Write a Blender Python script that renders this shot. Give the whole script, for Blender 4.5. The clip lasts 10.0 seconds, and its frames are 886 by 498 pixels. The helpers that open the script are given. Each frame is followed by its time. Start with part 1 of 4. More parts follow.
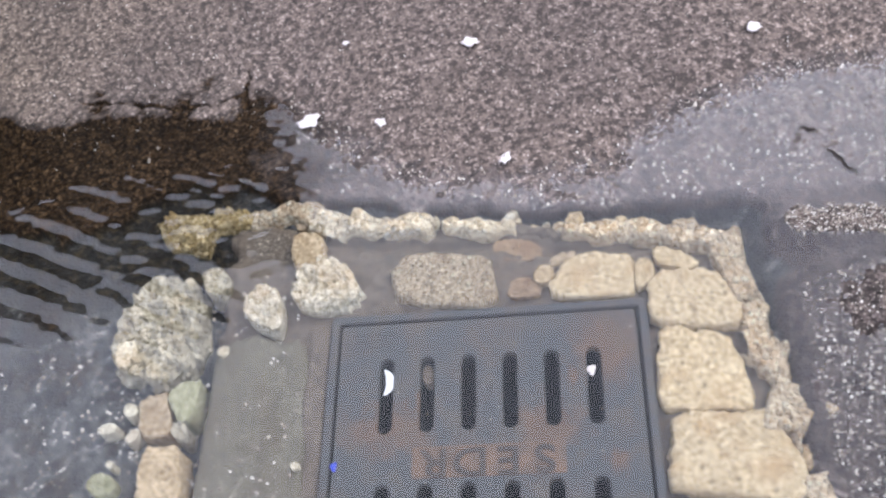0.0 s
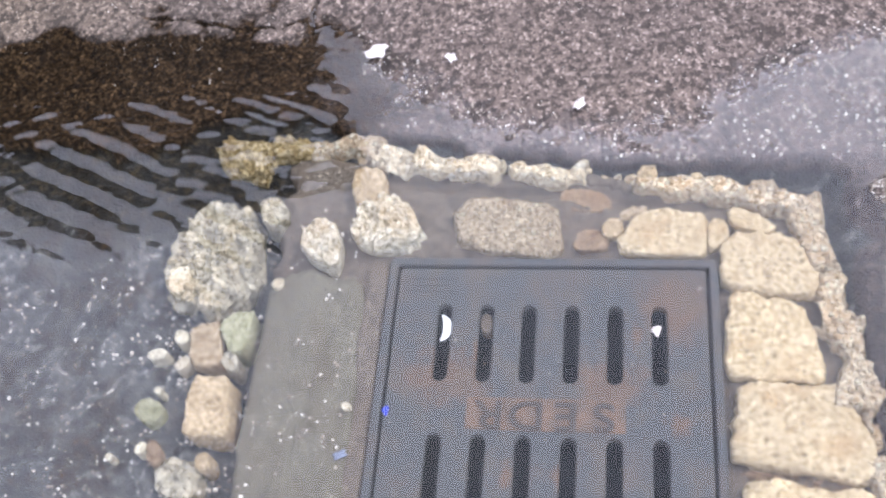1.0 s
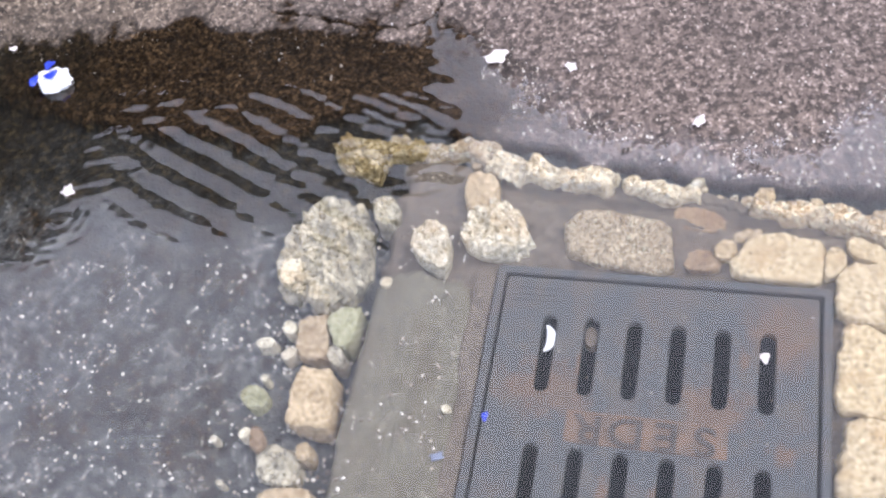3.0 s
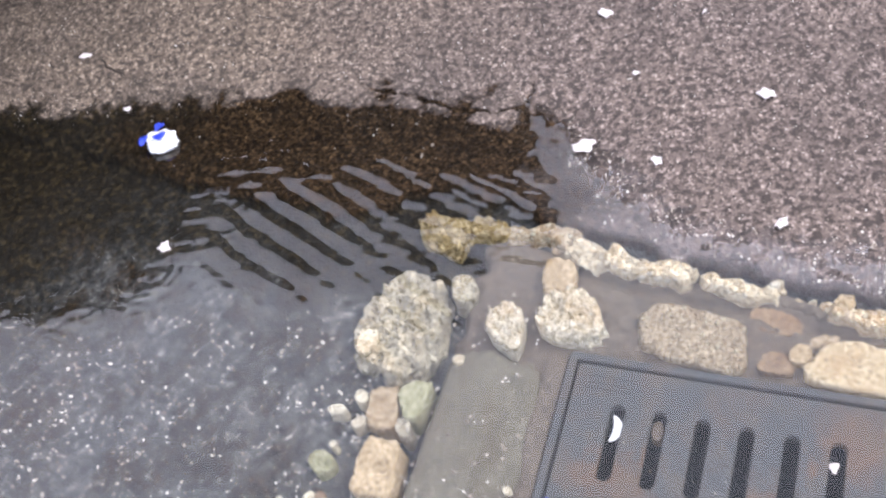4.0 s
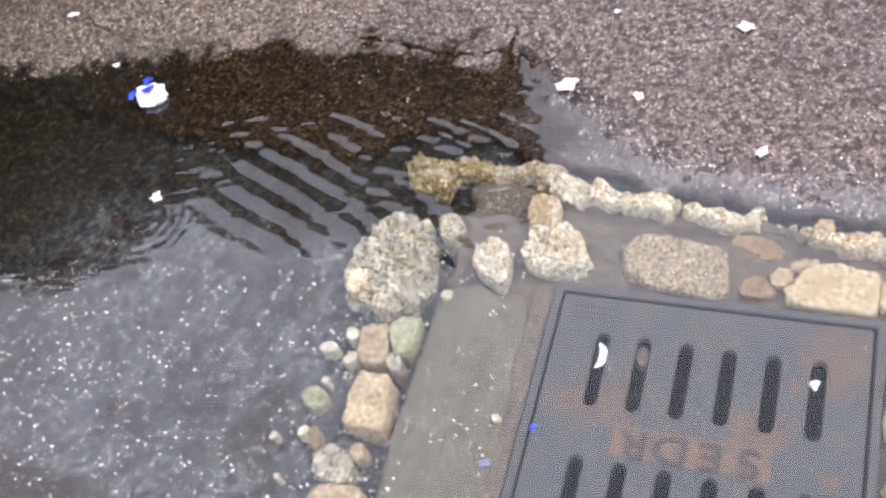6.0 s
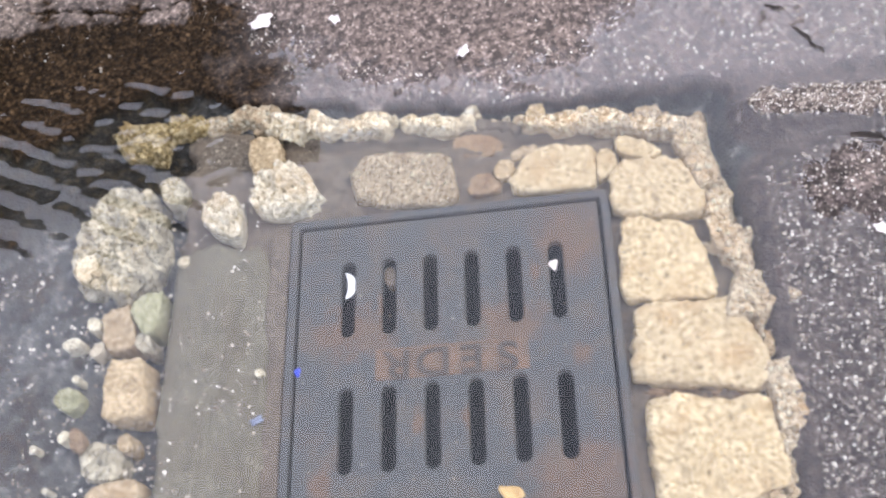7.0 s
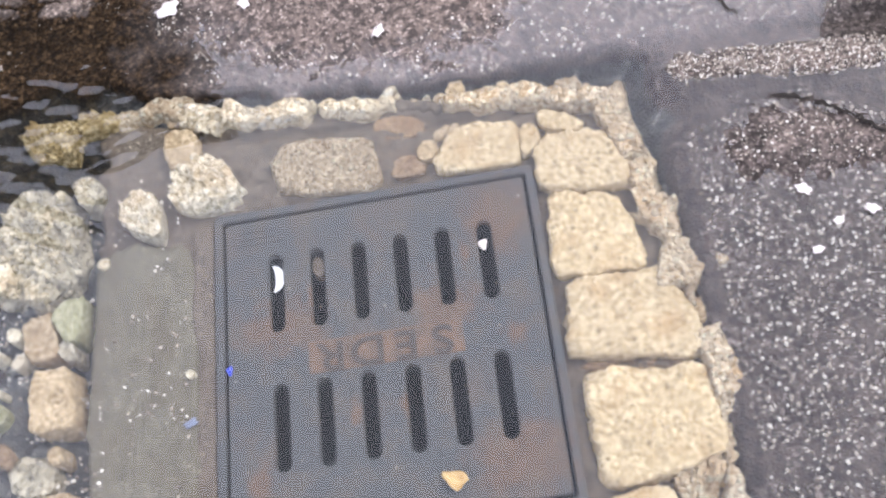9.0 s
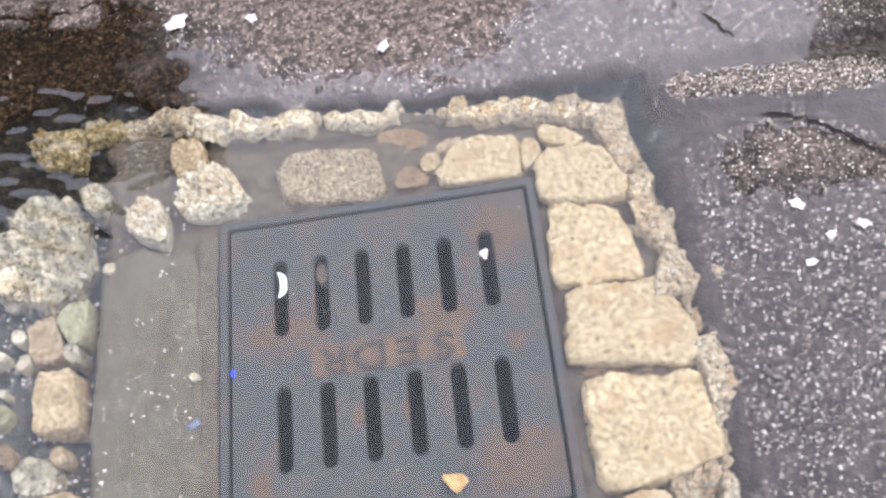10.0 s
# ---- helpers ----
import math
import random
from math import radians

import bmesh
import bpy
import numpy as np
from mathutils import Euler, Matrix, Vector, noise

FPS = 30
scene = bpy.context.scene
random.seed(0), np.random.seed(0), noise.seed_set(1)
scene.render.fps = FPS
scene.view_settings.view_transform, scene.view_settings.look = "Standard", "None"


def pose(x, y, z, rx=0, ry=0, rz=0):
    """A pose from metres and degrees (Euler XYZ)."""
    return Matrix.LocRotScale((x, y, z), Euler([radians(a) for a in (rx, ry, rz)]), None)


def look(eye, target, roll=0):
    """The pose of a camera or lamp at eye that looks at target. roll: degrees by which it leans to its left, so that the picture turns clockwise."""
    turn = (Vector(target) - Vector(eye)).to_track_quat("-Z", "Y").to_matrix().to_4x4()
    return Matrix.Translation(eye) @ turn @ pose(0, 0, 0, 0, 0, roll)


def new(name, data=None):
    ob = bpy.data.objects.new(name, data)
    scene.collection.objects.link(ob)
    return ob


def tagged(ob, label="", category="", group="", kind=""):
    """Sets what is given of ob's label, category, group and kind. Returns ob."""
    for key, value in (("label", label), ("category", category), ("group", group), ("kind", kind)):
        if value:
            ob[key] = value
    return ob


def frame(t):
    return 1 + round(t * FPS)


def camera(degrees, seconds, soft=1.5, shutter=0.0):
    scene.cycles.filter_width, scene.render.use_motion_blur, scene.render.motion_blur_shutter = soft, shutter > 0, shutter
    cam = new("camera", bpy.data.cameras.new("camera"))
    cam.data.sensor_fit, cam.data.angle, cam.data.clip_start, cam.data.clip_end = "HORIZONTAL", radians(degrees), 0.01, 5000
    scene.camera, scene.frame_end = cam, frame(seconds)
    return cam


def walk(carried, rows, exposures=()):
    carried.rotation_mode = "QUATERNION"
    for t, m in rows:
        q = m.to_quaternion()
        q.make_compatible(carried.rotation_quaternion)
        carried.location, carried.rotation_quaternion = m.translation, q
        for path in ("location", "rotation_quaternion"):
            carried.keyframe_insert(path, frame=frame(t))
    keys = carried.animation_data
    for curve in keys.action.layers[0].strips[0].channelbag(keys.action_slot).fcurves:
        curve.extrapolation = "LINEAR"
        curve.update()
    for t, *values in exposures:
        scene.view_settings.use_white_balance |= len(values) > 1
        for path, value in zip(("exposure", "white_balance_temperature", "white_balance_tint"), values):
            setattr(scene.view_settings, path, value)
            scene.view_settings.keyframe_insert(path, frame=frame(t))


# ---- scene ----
cam = camera(46.1, 10.0, soft=2.6)
PATH = [
    (0, (0.42, -0.862, 1.444), (0.147, 0.257, -0.191), -15.6),
    (0.5, (0.405, -0.877, 1.424), (0.138, 0.21, -0.233), -14.3),
    (1, (0.358, -0.821, 1.418), (0.024, 0.186, -0.277), -15.5),
    (1.5, (0.325, -0.825, 1.348), (-0.064, 0.205, -0.322), -15.3),
    (2, (0.319, -0.81, 1.389), (-0.107, 0.156, -0.31), -16.7),
    (3.5, (0.35, -0.81, 1.455), (-0.217, 0.187, -0.184), -20.1),
    (4, (0.363, -0.81, 1.475), (-0.321, 0.23, -0.09), -19.9),
    (4.5, (0.366, -0.898, 1.478), (-0.512, 0.139, 0.011), -20.2),
    (5, (0.361, -0.874, 1.511), (-0.53, 0.116, 0.019), -20.0),
    (6.5, (0.447, -0.863, 1.421), (-0.031, 0.125, -0.251), -22.3),
    (7, (0.484, -0.843, 1.412), (0.189, 0.105, -0.324), -21.1),
    (7.5, (0.495, -0.836, 1.411), (0.241, 0.134, -0.319), -21.2),
    (8, (0.494, -0.821, 1.413), (0.279, 0.107, -0.346), -20.4),
    (8.5, (0.478, -0.814, 1.41), (0.322, 0.086, -0.369), -18.0),
    (9, (0.485, -0.808, 1.407), (0.317, 0.072, -0.381), -19.0),
    (9.5, (0.49, -0.816, 1.413), (0.337, 0.099, -0.359), -17.6),
    (10, (0.453, -0.855, 1.422), (0.327, 0.081, -0.341), -15.3),
]
walk(cam, [(t, look(eye, target, roll)) for t, eye, target, roll in PATH], [(0.0, 0.10, 6160, 13), (0.4, 0.33, 6140, 15), (2.0, 0.36, 6120, 15), (3.5, 0.35, 6310, 15), (5.2, 0.36, 6330, 15), (6.5, 0.34, 6350, 14), (10.0, 0.31, 6350, 14)])

# ---- light: bright overcast sky with a weak wide sun ----
WATER = 0.012
SUN_EL, SUN_AZ = 48.0, 62.0
world = bpy.data.worlds.new("sky")
scene.world = world
world.use_nodes = True
wt = world.node_tree
wt.nodes.clear()
w_out = wt.nodes.new("ShaderNodeOutputWorld")
w_sky = wt.nodes.new("ShaderNodeTexSky")
w_sky.sky_type = "NISHITA"
w_sky.sun_disc = False
w_sky.sun_elevation, w_sky.sun_rotation = radians(SUN_EL), radians(SUN_AZ)
w_blue = wt.nodes.new("ShaderNodeBackground")
w_blue.inputs["Strength"].default_value = 0.10
wt.links.new(w_sky.outputs[0], w_blue.inputs["Color"])
w_co = wt.nodes.new("ShaderNodeTexCoord")
w_noise = wt.nodes.new("ShaderNodeTexNoise")
w_noise.inputs["Scale"].default_value = 2.2
w_noise.inputs["Detail"].default_value = 4
wt.links.new(w_co.outputs["Generated"], w_noise.inputs["Vector"])
w_ramp = wt.nodes.new("ShaderNodeValToRGB")
w_ramp.color_ramp.elements[0].position, w_ramp.color_ramp.elements[0].color = 0.3, (0.80, 0.80, 0.93, 1)
w_ramp.color_ramp.elements[1].position, w_ramp.color_ramp.elements[1].color = 0.75, (0.98, 0.955, 1.0, 1)
wt.links.new(w_noise.outputs["Fac"], w_ramp.inputs["Fac"])
w_cloud = wt.nodes.new("ShaderNodeBackground")
w_cloud.inputs["Strength"].default_value = 1.5
wt.links.new(w_ramp.outputs["Color"], w_cloud.inputs["Color"])
w_add = wt.nodes.new("ShaderNodeAddShader")
wt.links.new(w_blue.outputs[0], w_add.inputs[0])
wt.links.new(w_cloud.outputs[0], w_add.inputs[1])
wt.links.new(w_add.outputs[0], w_out.inputs["Surface"])

sun_data = bpy.data.lights.new("sun", "SUN")
sun_data.energy, sun_data.angle, sun_data.color = 2.2, radians(12), (1.0, 0.93, 0.82)
sun = new("sun", sun_data)
sun.matrix_world = look((0, 0, 20), (-20 * math.sin(radians(SUN_AZ)) / math.tan(radians(SUN_EL)), -20 * math.cos(radians(SUN_AZ)) / math.tan(radians(SUN_EL)), 0))


# ---- materials ----
class Nodes:
    """Short hand for a node material in world metres."""

    def __init__(self, name):
        self.mat = bpy.data.materials.new(name)
        self.mat.use_nodes = True
        self.tree = self.mat.node_tree
        self.tree.nodes.clear()
        self.out = self.add("ShaderNodeOutputMaterial")
        self.geo = self.add("ShaderNodeNewGeometry")
        self.place = self.geo.outputs["Position"]

    def add(self, kind, **values):
        n = self.tree.nodes.new(kind)
        for key, value in values.items():
            socket = n.inputs[key.replace("_", " ")]
            if isinstance(value, bpy.types.NodeSocket):
                self.tree.links.new(value, socket)
            else:
                socket.default_value = value
        return n

    def link(self, a, b):
        self.tree.links.new(a, b)

    def noise(self, scale, detail=3.0, rough=0.55, distort=0.0):
        return self.add("ShaderNodeTexNoise", Vector=self.place, Scale=scale, Detail=detail, Roughness=rough, Distortion=distort).outputs["Fac"]

    def cells(self, scale, out="Color", feature="F1"):
        n = self.add("ShaderNodeTexVoronoi", Vector=self.place, Scale=scale)
        n.feature = feature
        return n.outputs[out]

    def ramp(self, fac, *stops):
        n = self.add("ShaderNodeValToRGB", Fac=fac)
        els = n.color_ramp.elements
        while len(els) < len(stops):
            els.new(0.5)
        for el, (pos, col) in zip(els, stops):
            el.position = pos
            el.color = (col, col, col, 1) if isinstance(col, (int, float)) else (*col, 1)
        return n.outputs["Color"]

    def mix(self, fac, a, b, blend="MIX"):
        n = self.tree.nodes.new("ShaderNodeMix")
        n.data_type, n.blend_type = "RGBA", blend
        for socket, value in ((n.inputs[0], fac), (n.inputs[6], a), (n.inputs[7], b)):
            if isinstance(value, bpy.types.NodeSocket):
                self.link(value, socket)
            elif isinstance(value, tuple):
                socket.default_value = (*value, 1)
            else:
                socket.default_value = value
        return n.outputs[2]

    def math(self, op, a, b=0.0, c=0.0):
        n = self.tree.nodes.new("ShaderNodeMath")
        n.operation = op
        for socket, value in zip(n.inputs, (a, b, c)):
            if isinstance(value, bpy.types.NodeSocket):
                self.link(value, socket)
            else:
                socket.default_value = value
        return n.outputs[0]

    def split(self):
        return self.add("ShaderNodeSeparateXYZ", Vector=self.place).outputs

    def bump(self, height, strength=0.5, distance=0.002):
        return self.add("ShaderNodeBump", Height=height, Strength=strength, Distance=distance).outputs["Normal"]

    def finish(self, colour, rough=0.8, normal=None, metal=0.0, spec=0.5):
        b = self.add("ShaderNodeBsdfPrincipled", Base_Color=colour if isinstance(colour, bpy.types.NodeSocket) else (*colour, 1), Roughness=rough, Metallic=metal)
        if isinstance(spec, bpy.types.NodeSocket):
            self.link(spec, b.inputs["Specular IOR Level"])
        else:
            b.inputs["Specular IOR Level"].default_value = spec
        if normal is not None:
            self.link(normal, b.inputs["Normal"])
        self.link(b.outputs[0], self.out.inputs["Surface"])
        return self.mat


def asphalt_material():
    m = Nodes("asphalt")
    shade = m.add("ShaderNodeSeparateColor", Color=m.cells(210.0)).outputs
    grain = m.ramp(shade[0], (0.0, (0.048, 0.040, 0.036)), (0.22, (0.128, 0.105, 0.091)), (0.8, (0.188, 0.155, 0.137)), (0.98, (0.38, 0.33, 0.295)))
    big = m.noise(2.6, 5.0, 0.6)
    tone = m.ramp(big, (0.3, (0.84, 0.80, 0.81)), (0.7, (1.22, 1.14, 1.08)))
    col = m.mix(1.0, grain, tone, "MULTIPLY")
    pores = m.noise(78.0, 3.0, 0.6)
    col = m.mix(m.ramp(pores, (0.49, 0.0), (0.58, 0.9)), col, (0.040, 0.031, 0.027))
    patch = m.noise(16.0, 4.0, 0.65)
    col = m.mix(m.ramp(patch, (0.45, 0.0), (0.70, 0.5)), col, (0.055, 0.043, 0.037))
    x, y, z = m.split()
    old = m.add("ShaderNodeMapRange", Value=x, From_Min=-0.1, From_Max=-0.9, To_Min=0.0, To_Max=1.0).outputs[0]
    col = m.mix(old, col, m.mix(1.0, col, (0.90, 0.90, 0.80), "MULTIPLY"))
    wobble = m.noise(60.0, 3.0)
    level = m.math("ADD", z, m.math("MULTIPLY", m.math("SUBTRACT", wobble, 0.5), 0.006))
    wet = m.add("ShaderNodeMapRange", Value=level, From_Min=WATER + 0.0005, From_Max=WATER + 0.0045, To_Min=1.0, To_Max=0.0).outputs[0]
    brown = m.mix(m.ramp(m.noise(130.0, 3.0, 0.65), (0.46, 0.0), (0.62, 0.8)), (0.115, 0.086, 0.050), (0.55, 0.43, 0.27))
    # wet colour lifted to blue-grey eastward, standing in for sky sheen
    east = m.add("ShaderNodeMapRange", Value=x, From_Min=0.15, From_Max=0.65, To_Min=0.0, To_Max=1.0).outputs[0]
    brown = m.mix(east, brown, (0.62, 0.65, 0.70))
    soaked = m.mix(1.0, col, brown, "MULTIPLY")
    # sky sheen of the shallow film painted pale on one side, dark mud on the other
    mud = m.math("ADD", x, m.math("MULTIPLY", m.math("SUBTRACT", m.noise(7.0, 4.0), 0.5), 0.5))
    film_sheen = m.add("ShaderNodeMapRange", Value=mud, From_Min=-0.14, From_Max=0.06, To_Min=0.0, To_Max=0.9).outputs[0]
    shallow = m.add("ShaderNodeMapRange", Value=z, From_Min=WATER - 0.030, From_Max=WATER - 0.010, To_Min=0.0, To_Max=1.0).outputs[0]
    beyond = m.add("ShaderNodeMapRange", Value=y, From_Min=0.12, From_Max=0.20, To_Min=0.0, To_Max=1.0).outputs[0]
    film_sheen = m.math("MULTIPLY", m.math("MULTIPLY", film_sheen, beyond), m.add("ShaderNodeMapRange", Value=x, From_Min=1.06, From_Max=0.96, To_Min=0.1, To_Max=1.0).outputs[0])
    soaked = m.mix(m.math("MULTIPLY", film_sheen, shallow), soaked, m.mix(0.4, m.mix(1.0, col, (1.30, 1.26, 1.27), "MULTIPLY"), (0.20, 0.195, 0.205)))
    crust = m.add("ShaderNodeMapRange", Value=m.math("ABSOLUTE", m.math("SUBTRACT", level, WATER + 0.002)), From_Min=0.0004, From_Max=0.0016, To_Min=0.75, To_Max=0.0).outputs[0]
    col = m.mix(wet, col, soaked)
    col = m.mix(m.math("MULTIPLY", crust, m.ramp(m.noise(24.0, 3.0), (0.42, 0.0), (0.6, 1.0))), col, (0.016, 0.013, 0.011))
    silt = m.noise(11.0, 5.0, 0.65)
    deep = m.add("ShaderNodeMapRange", Value=z, From_Min=WATER - 0.029, From_Max=WATER - 0.036, To_Min=0.0, To_Max=1.0).outputs[0]
    reach = m.math("SUBTRACT", x, m.math("MULTIPLY", y, 0.9))
    deep = m.math("MULTIPLY", deep, m.add("ShaderNodeMapRange", Value=reach, From_Min=-1.40, From_Max=-1.05, To_Min=0.0, To_Max=1.0).outputs[0])
    dust = m.ramp(m.noise(62.0, 5.0, 0.75), (0.41, (0.022, 0.024, 0.025)), (0.49, (0.066, 0.069, 0.070)), (0.57, (0.118, 0.119, 0.116)), (0.64, (0.30, 0.30, 0.28)))
    dust = m.mix(m.ramp(m.noise(24.0, 5.0, 0.7), (0.46, 0.0), (0.62, 0.5)), dust, (0.050, 0.053, 0.056))
    dust = m.mix(m.ramp(m.noise(17.0, 5.0, 0.7, 0.5), (0.54, 0.0), (0.66, 0.5)), dust, (0.16, 0.155, 0.145))
    col = m.mix(m.math("MULTIPLY", deep, m.ramp(silt, (0.36, 0.45), (0.52, 1.0))), col, dust)
    # shade down in the drain pit painted as dark blue below the slots
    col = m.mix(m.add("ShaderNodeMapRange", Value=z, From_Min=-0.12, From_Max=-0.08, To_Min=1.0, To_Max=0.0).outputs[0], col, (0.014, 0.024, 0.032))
    # shade at the far end of the puddle painted black over its muddy floor
    far_shade = m.math("ADD", x, m.math("MULTIPLY", m.math("SUBTRACT", m.noise(5.0, 4.0), 0.5), 0.5))
    far_shade = m.math("MULTIPLY", wet, m.add("ShaderNodeMapRange", Value=far_shade, From_Min=-0.85, From_Max=-1.15, To_Min=0.0, To_Max=0.85).outputs[0])
    # shadow below the broken drop, put into the colour together with mud
    gully = m.math("ADD", y, m.math("MULTIPLY", m.math("SUBTRACT", m.noise(9.0, 4.0), 0.5), 0.16))
    gully = m.add("ShaderNodeMapRange", Value=gully, From_Min=0.02, From_Max=0.12, To_Min=0.0, To_Max=0.85).outputs[0]
    gully = m.math("MULTIPLY", gully, m.add("ShaderNodeMapRange", Value=z, From_Min=WATER - 0.016, From_Max=WATER - 0.026, To_Min=0.0, To_Max=1.0).outputs[0])
    gully = m.math("MULTIPLY", gully, m.add("ShaderNodeMapRange", Value=x, From_Min=-0.12, From_Max=-0.24, To_Min=0.0, To_Max=1.0).outputs[0])
    col = m.mix(m.math("MAXIMUM", far_shade, gully), col, m.mix(m.ramp(m.noise(70.0, 4.0, 0.7), (0.5, 0.0), (0.68, 1.0)), (0.010, 0.009, 0.007), (0.060, 0.045, 0.022)))
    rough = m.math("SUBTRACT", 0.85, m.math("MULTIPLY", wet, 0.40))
    relief = m.math("ADD", m.cells(210.0, "Distance"), m.math("MULTIPLY", pores, -1.2))
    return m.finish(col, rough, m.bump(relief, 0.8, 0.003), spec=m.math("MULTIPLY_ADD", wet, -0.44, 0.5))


def stone_material(name, dark, mid, light, cell=0.0, grain=115.0, rough=0.8):
    """Limestone, granite or conglomerate by its three tones; cell: size of embedded pebbles, per metre."""
    m = Nodes(name)
    info = m.add("ShaderNodeObjectInfo").outputs["Random"]
    fine = m.noise(grain, 5.0, 0.75)
    col = m.ramp(fine, (0.38, dark), (0.46, mid), (0.56, light), (0.66, tuple(min(0.9, 1.2 * v) for v in light)))
    big = m.noise(26.0, 5.0, 0.65, 0.3)
    col = m.mix(m.ramp(big, (0.42, 0.0), (0.68, 0.6)), col, tuple(0.6 * d + 0.4 * e for d, e in zip(dark, mid)))
    stain = m.noise(13.0, 4.0, 0.6)
    col = m.mix(m.ramp(stain, (0.50, 0.0), (0.70, 0.45)), col, (0.9 * mid[0], 0.72 * mid[1], 0.55 * mid[2]))
    relief = m.math("ADD", fine, m.math("MULTIPLY", big, 1.5))
    if cell:
        for scale, reach, share in ((cell, 0.44, 0.85), (cell * 2.3, 0.40, 0.4)):
            bend = m.add("ShaderNodeVectorMath", Vector=m.add("ShaderNodeTexNoise", Vector=m.place, Scale=scale * 1.3, Detail=2.0).outputs["Color"])
            bend.operation = "SCALE"
            bend.inputs["Scale"].default_value = 0.55 / scale
            spot = m.add("ShaderNodeVectorMath", Vector=m.place)
            m.link(bend.outputs[0], spot.inputs[1])
            v = m.add("ShaderNodeTexVoronoi", Vector=spot.outputs[0], Scale=scale)
            c = m.add("ShaderNodeSeparateColor", Color=v.outputs["Color"]).outputs
            bits = m.ramp(c[0], (0.0, dark), (0.35, mid), (0.7, light), (0.95, tuple(min(0.85, 1.3 * k) for k in light)))
            bits = m.mix(0.35, bits, col)
            size = m.math("MULTIPLY_ADD", c[1], 0.3, reach - 0.15)
            edge = m.math("SUBTRACT", size, v.outputs["Distance"])
            inside = m.add("ShaderNodeMapRange", Value=edge, From_Min=0.0, From_Max=0.07, To_Min=0.0, To_Max=share).outputs[0]
            col = m.mix(inside, col, bits)
            relief = m.math("ADD", relief, m.math("MULTIPLY", m.add("ShaderNodeMapRange", Value=edge, From_Min=0.0, From_Max=0.25).outputs[0], 1.4))
    dots = m.add("ShaderNodeTexVoronoi", Vector=m.place, Scale=grain * 0.9)
    pick = m.add("ShaderNodeSeparateColor", Color=dots.outputs["Color"]).outputs
    near = m.ramp(dots.outputs["Distance"], (0.18, 1.0), (0.42, 0.0))
    col = m.mix(m.math("MULTIPLY", near, m.ramp(pick[0], (0.74, 0.0), (0.82, 0.75))), col, tuple(0.55 * v for v in dark))
    col = m.mix(m.math("MULTIPLY", near, m.ramp(pick[1], (0.76, 0.0), (0.86, 0.7))), col, tuple(min(0.88, 1.25 * v) for v in light))
    tone = m.add("ShaderNodeCombineColor", Red=m.math("MULTIPLY_ADD", info, 0.2, 0.9), Green=m.math("MULTIPLY_ADD", info, 0.18, 0.9), Blue=m.math("MULTIPLY_ADD", info, 0.1, 0.92)).outputs[0]
    col = m.mix(1.0, col, tone, "MULTIPLY")
    return m.finish(col, rough, m.bump(relief, 1.0, 0.006), spec=0.25)


def mortar_material(name, dark, mid, light, stain):
    m = Nodes(name)
    fine = m.noise(170.0, 5.0, 0.75)
    big = m.noise(13.0, 5.0, 0.68, 0.4)
    col = m.ramp(fine, (0.36, dark), (0.5, mid), (0.64, light))
    col = m.mix(m.ramp(big, (0.42, 0.0), (0.62, 0.75)), col, stain)
    col = m.mix(m.ramp(m.noise(38.0, 4.0, 0.7), (0.50, 0.0), (0.66, 0.5)), col, tuple(0.55 * v for v in mid))
    c = m.add("ShaderNodeSeparateColor", Color=m.cells(150.0)).outputs
    dots = m.cells(150.0, "Distance")
    speck = m.math("MULTIPLY", m.ramp(c[0], (0.93, 0.0), (0.95, 0.8)), m.ramp(dots, (0.2, 1.0), (0.38, 0.0)))
    col = m.mix(speck, col, tuple(min(0.6, 2.0 * v) for v in light))
    pit = m.math("MULTIPLY", m.ramp(c[1], (0.90, 0.0), (0.92, 0.8)), m.ramp(dots, (0.25, 1.0), (0.4, 0.0)))
    col = m.mix(pit, col, (0.04, 0.035, 0.03))
    return m.finish(col, 0.8, m.bump(m.math("ADD", fine, big), 0.6, 0.003), spec=0.2)


RUST_SPOTS = ((0.440, -0.075, 0.088, 0.8), (0.385, -0.13, 0.035, 0.35), (0.34, -0.21, 0.05, 1.4), (0.43, -0.45, 0.075, 1.3), (0.10, -0.20, 0.05, 1.6), (0.145, -0.165, 0.022, 0.4), (0.20, -0.35, 0.028, 0.35), (0.285, -0.35, 0.04, 0.5), (0.06, -0.43, 0.04, 0.6), (0.445, -0.27, 0.030, 0.7))


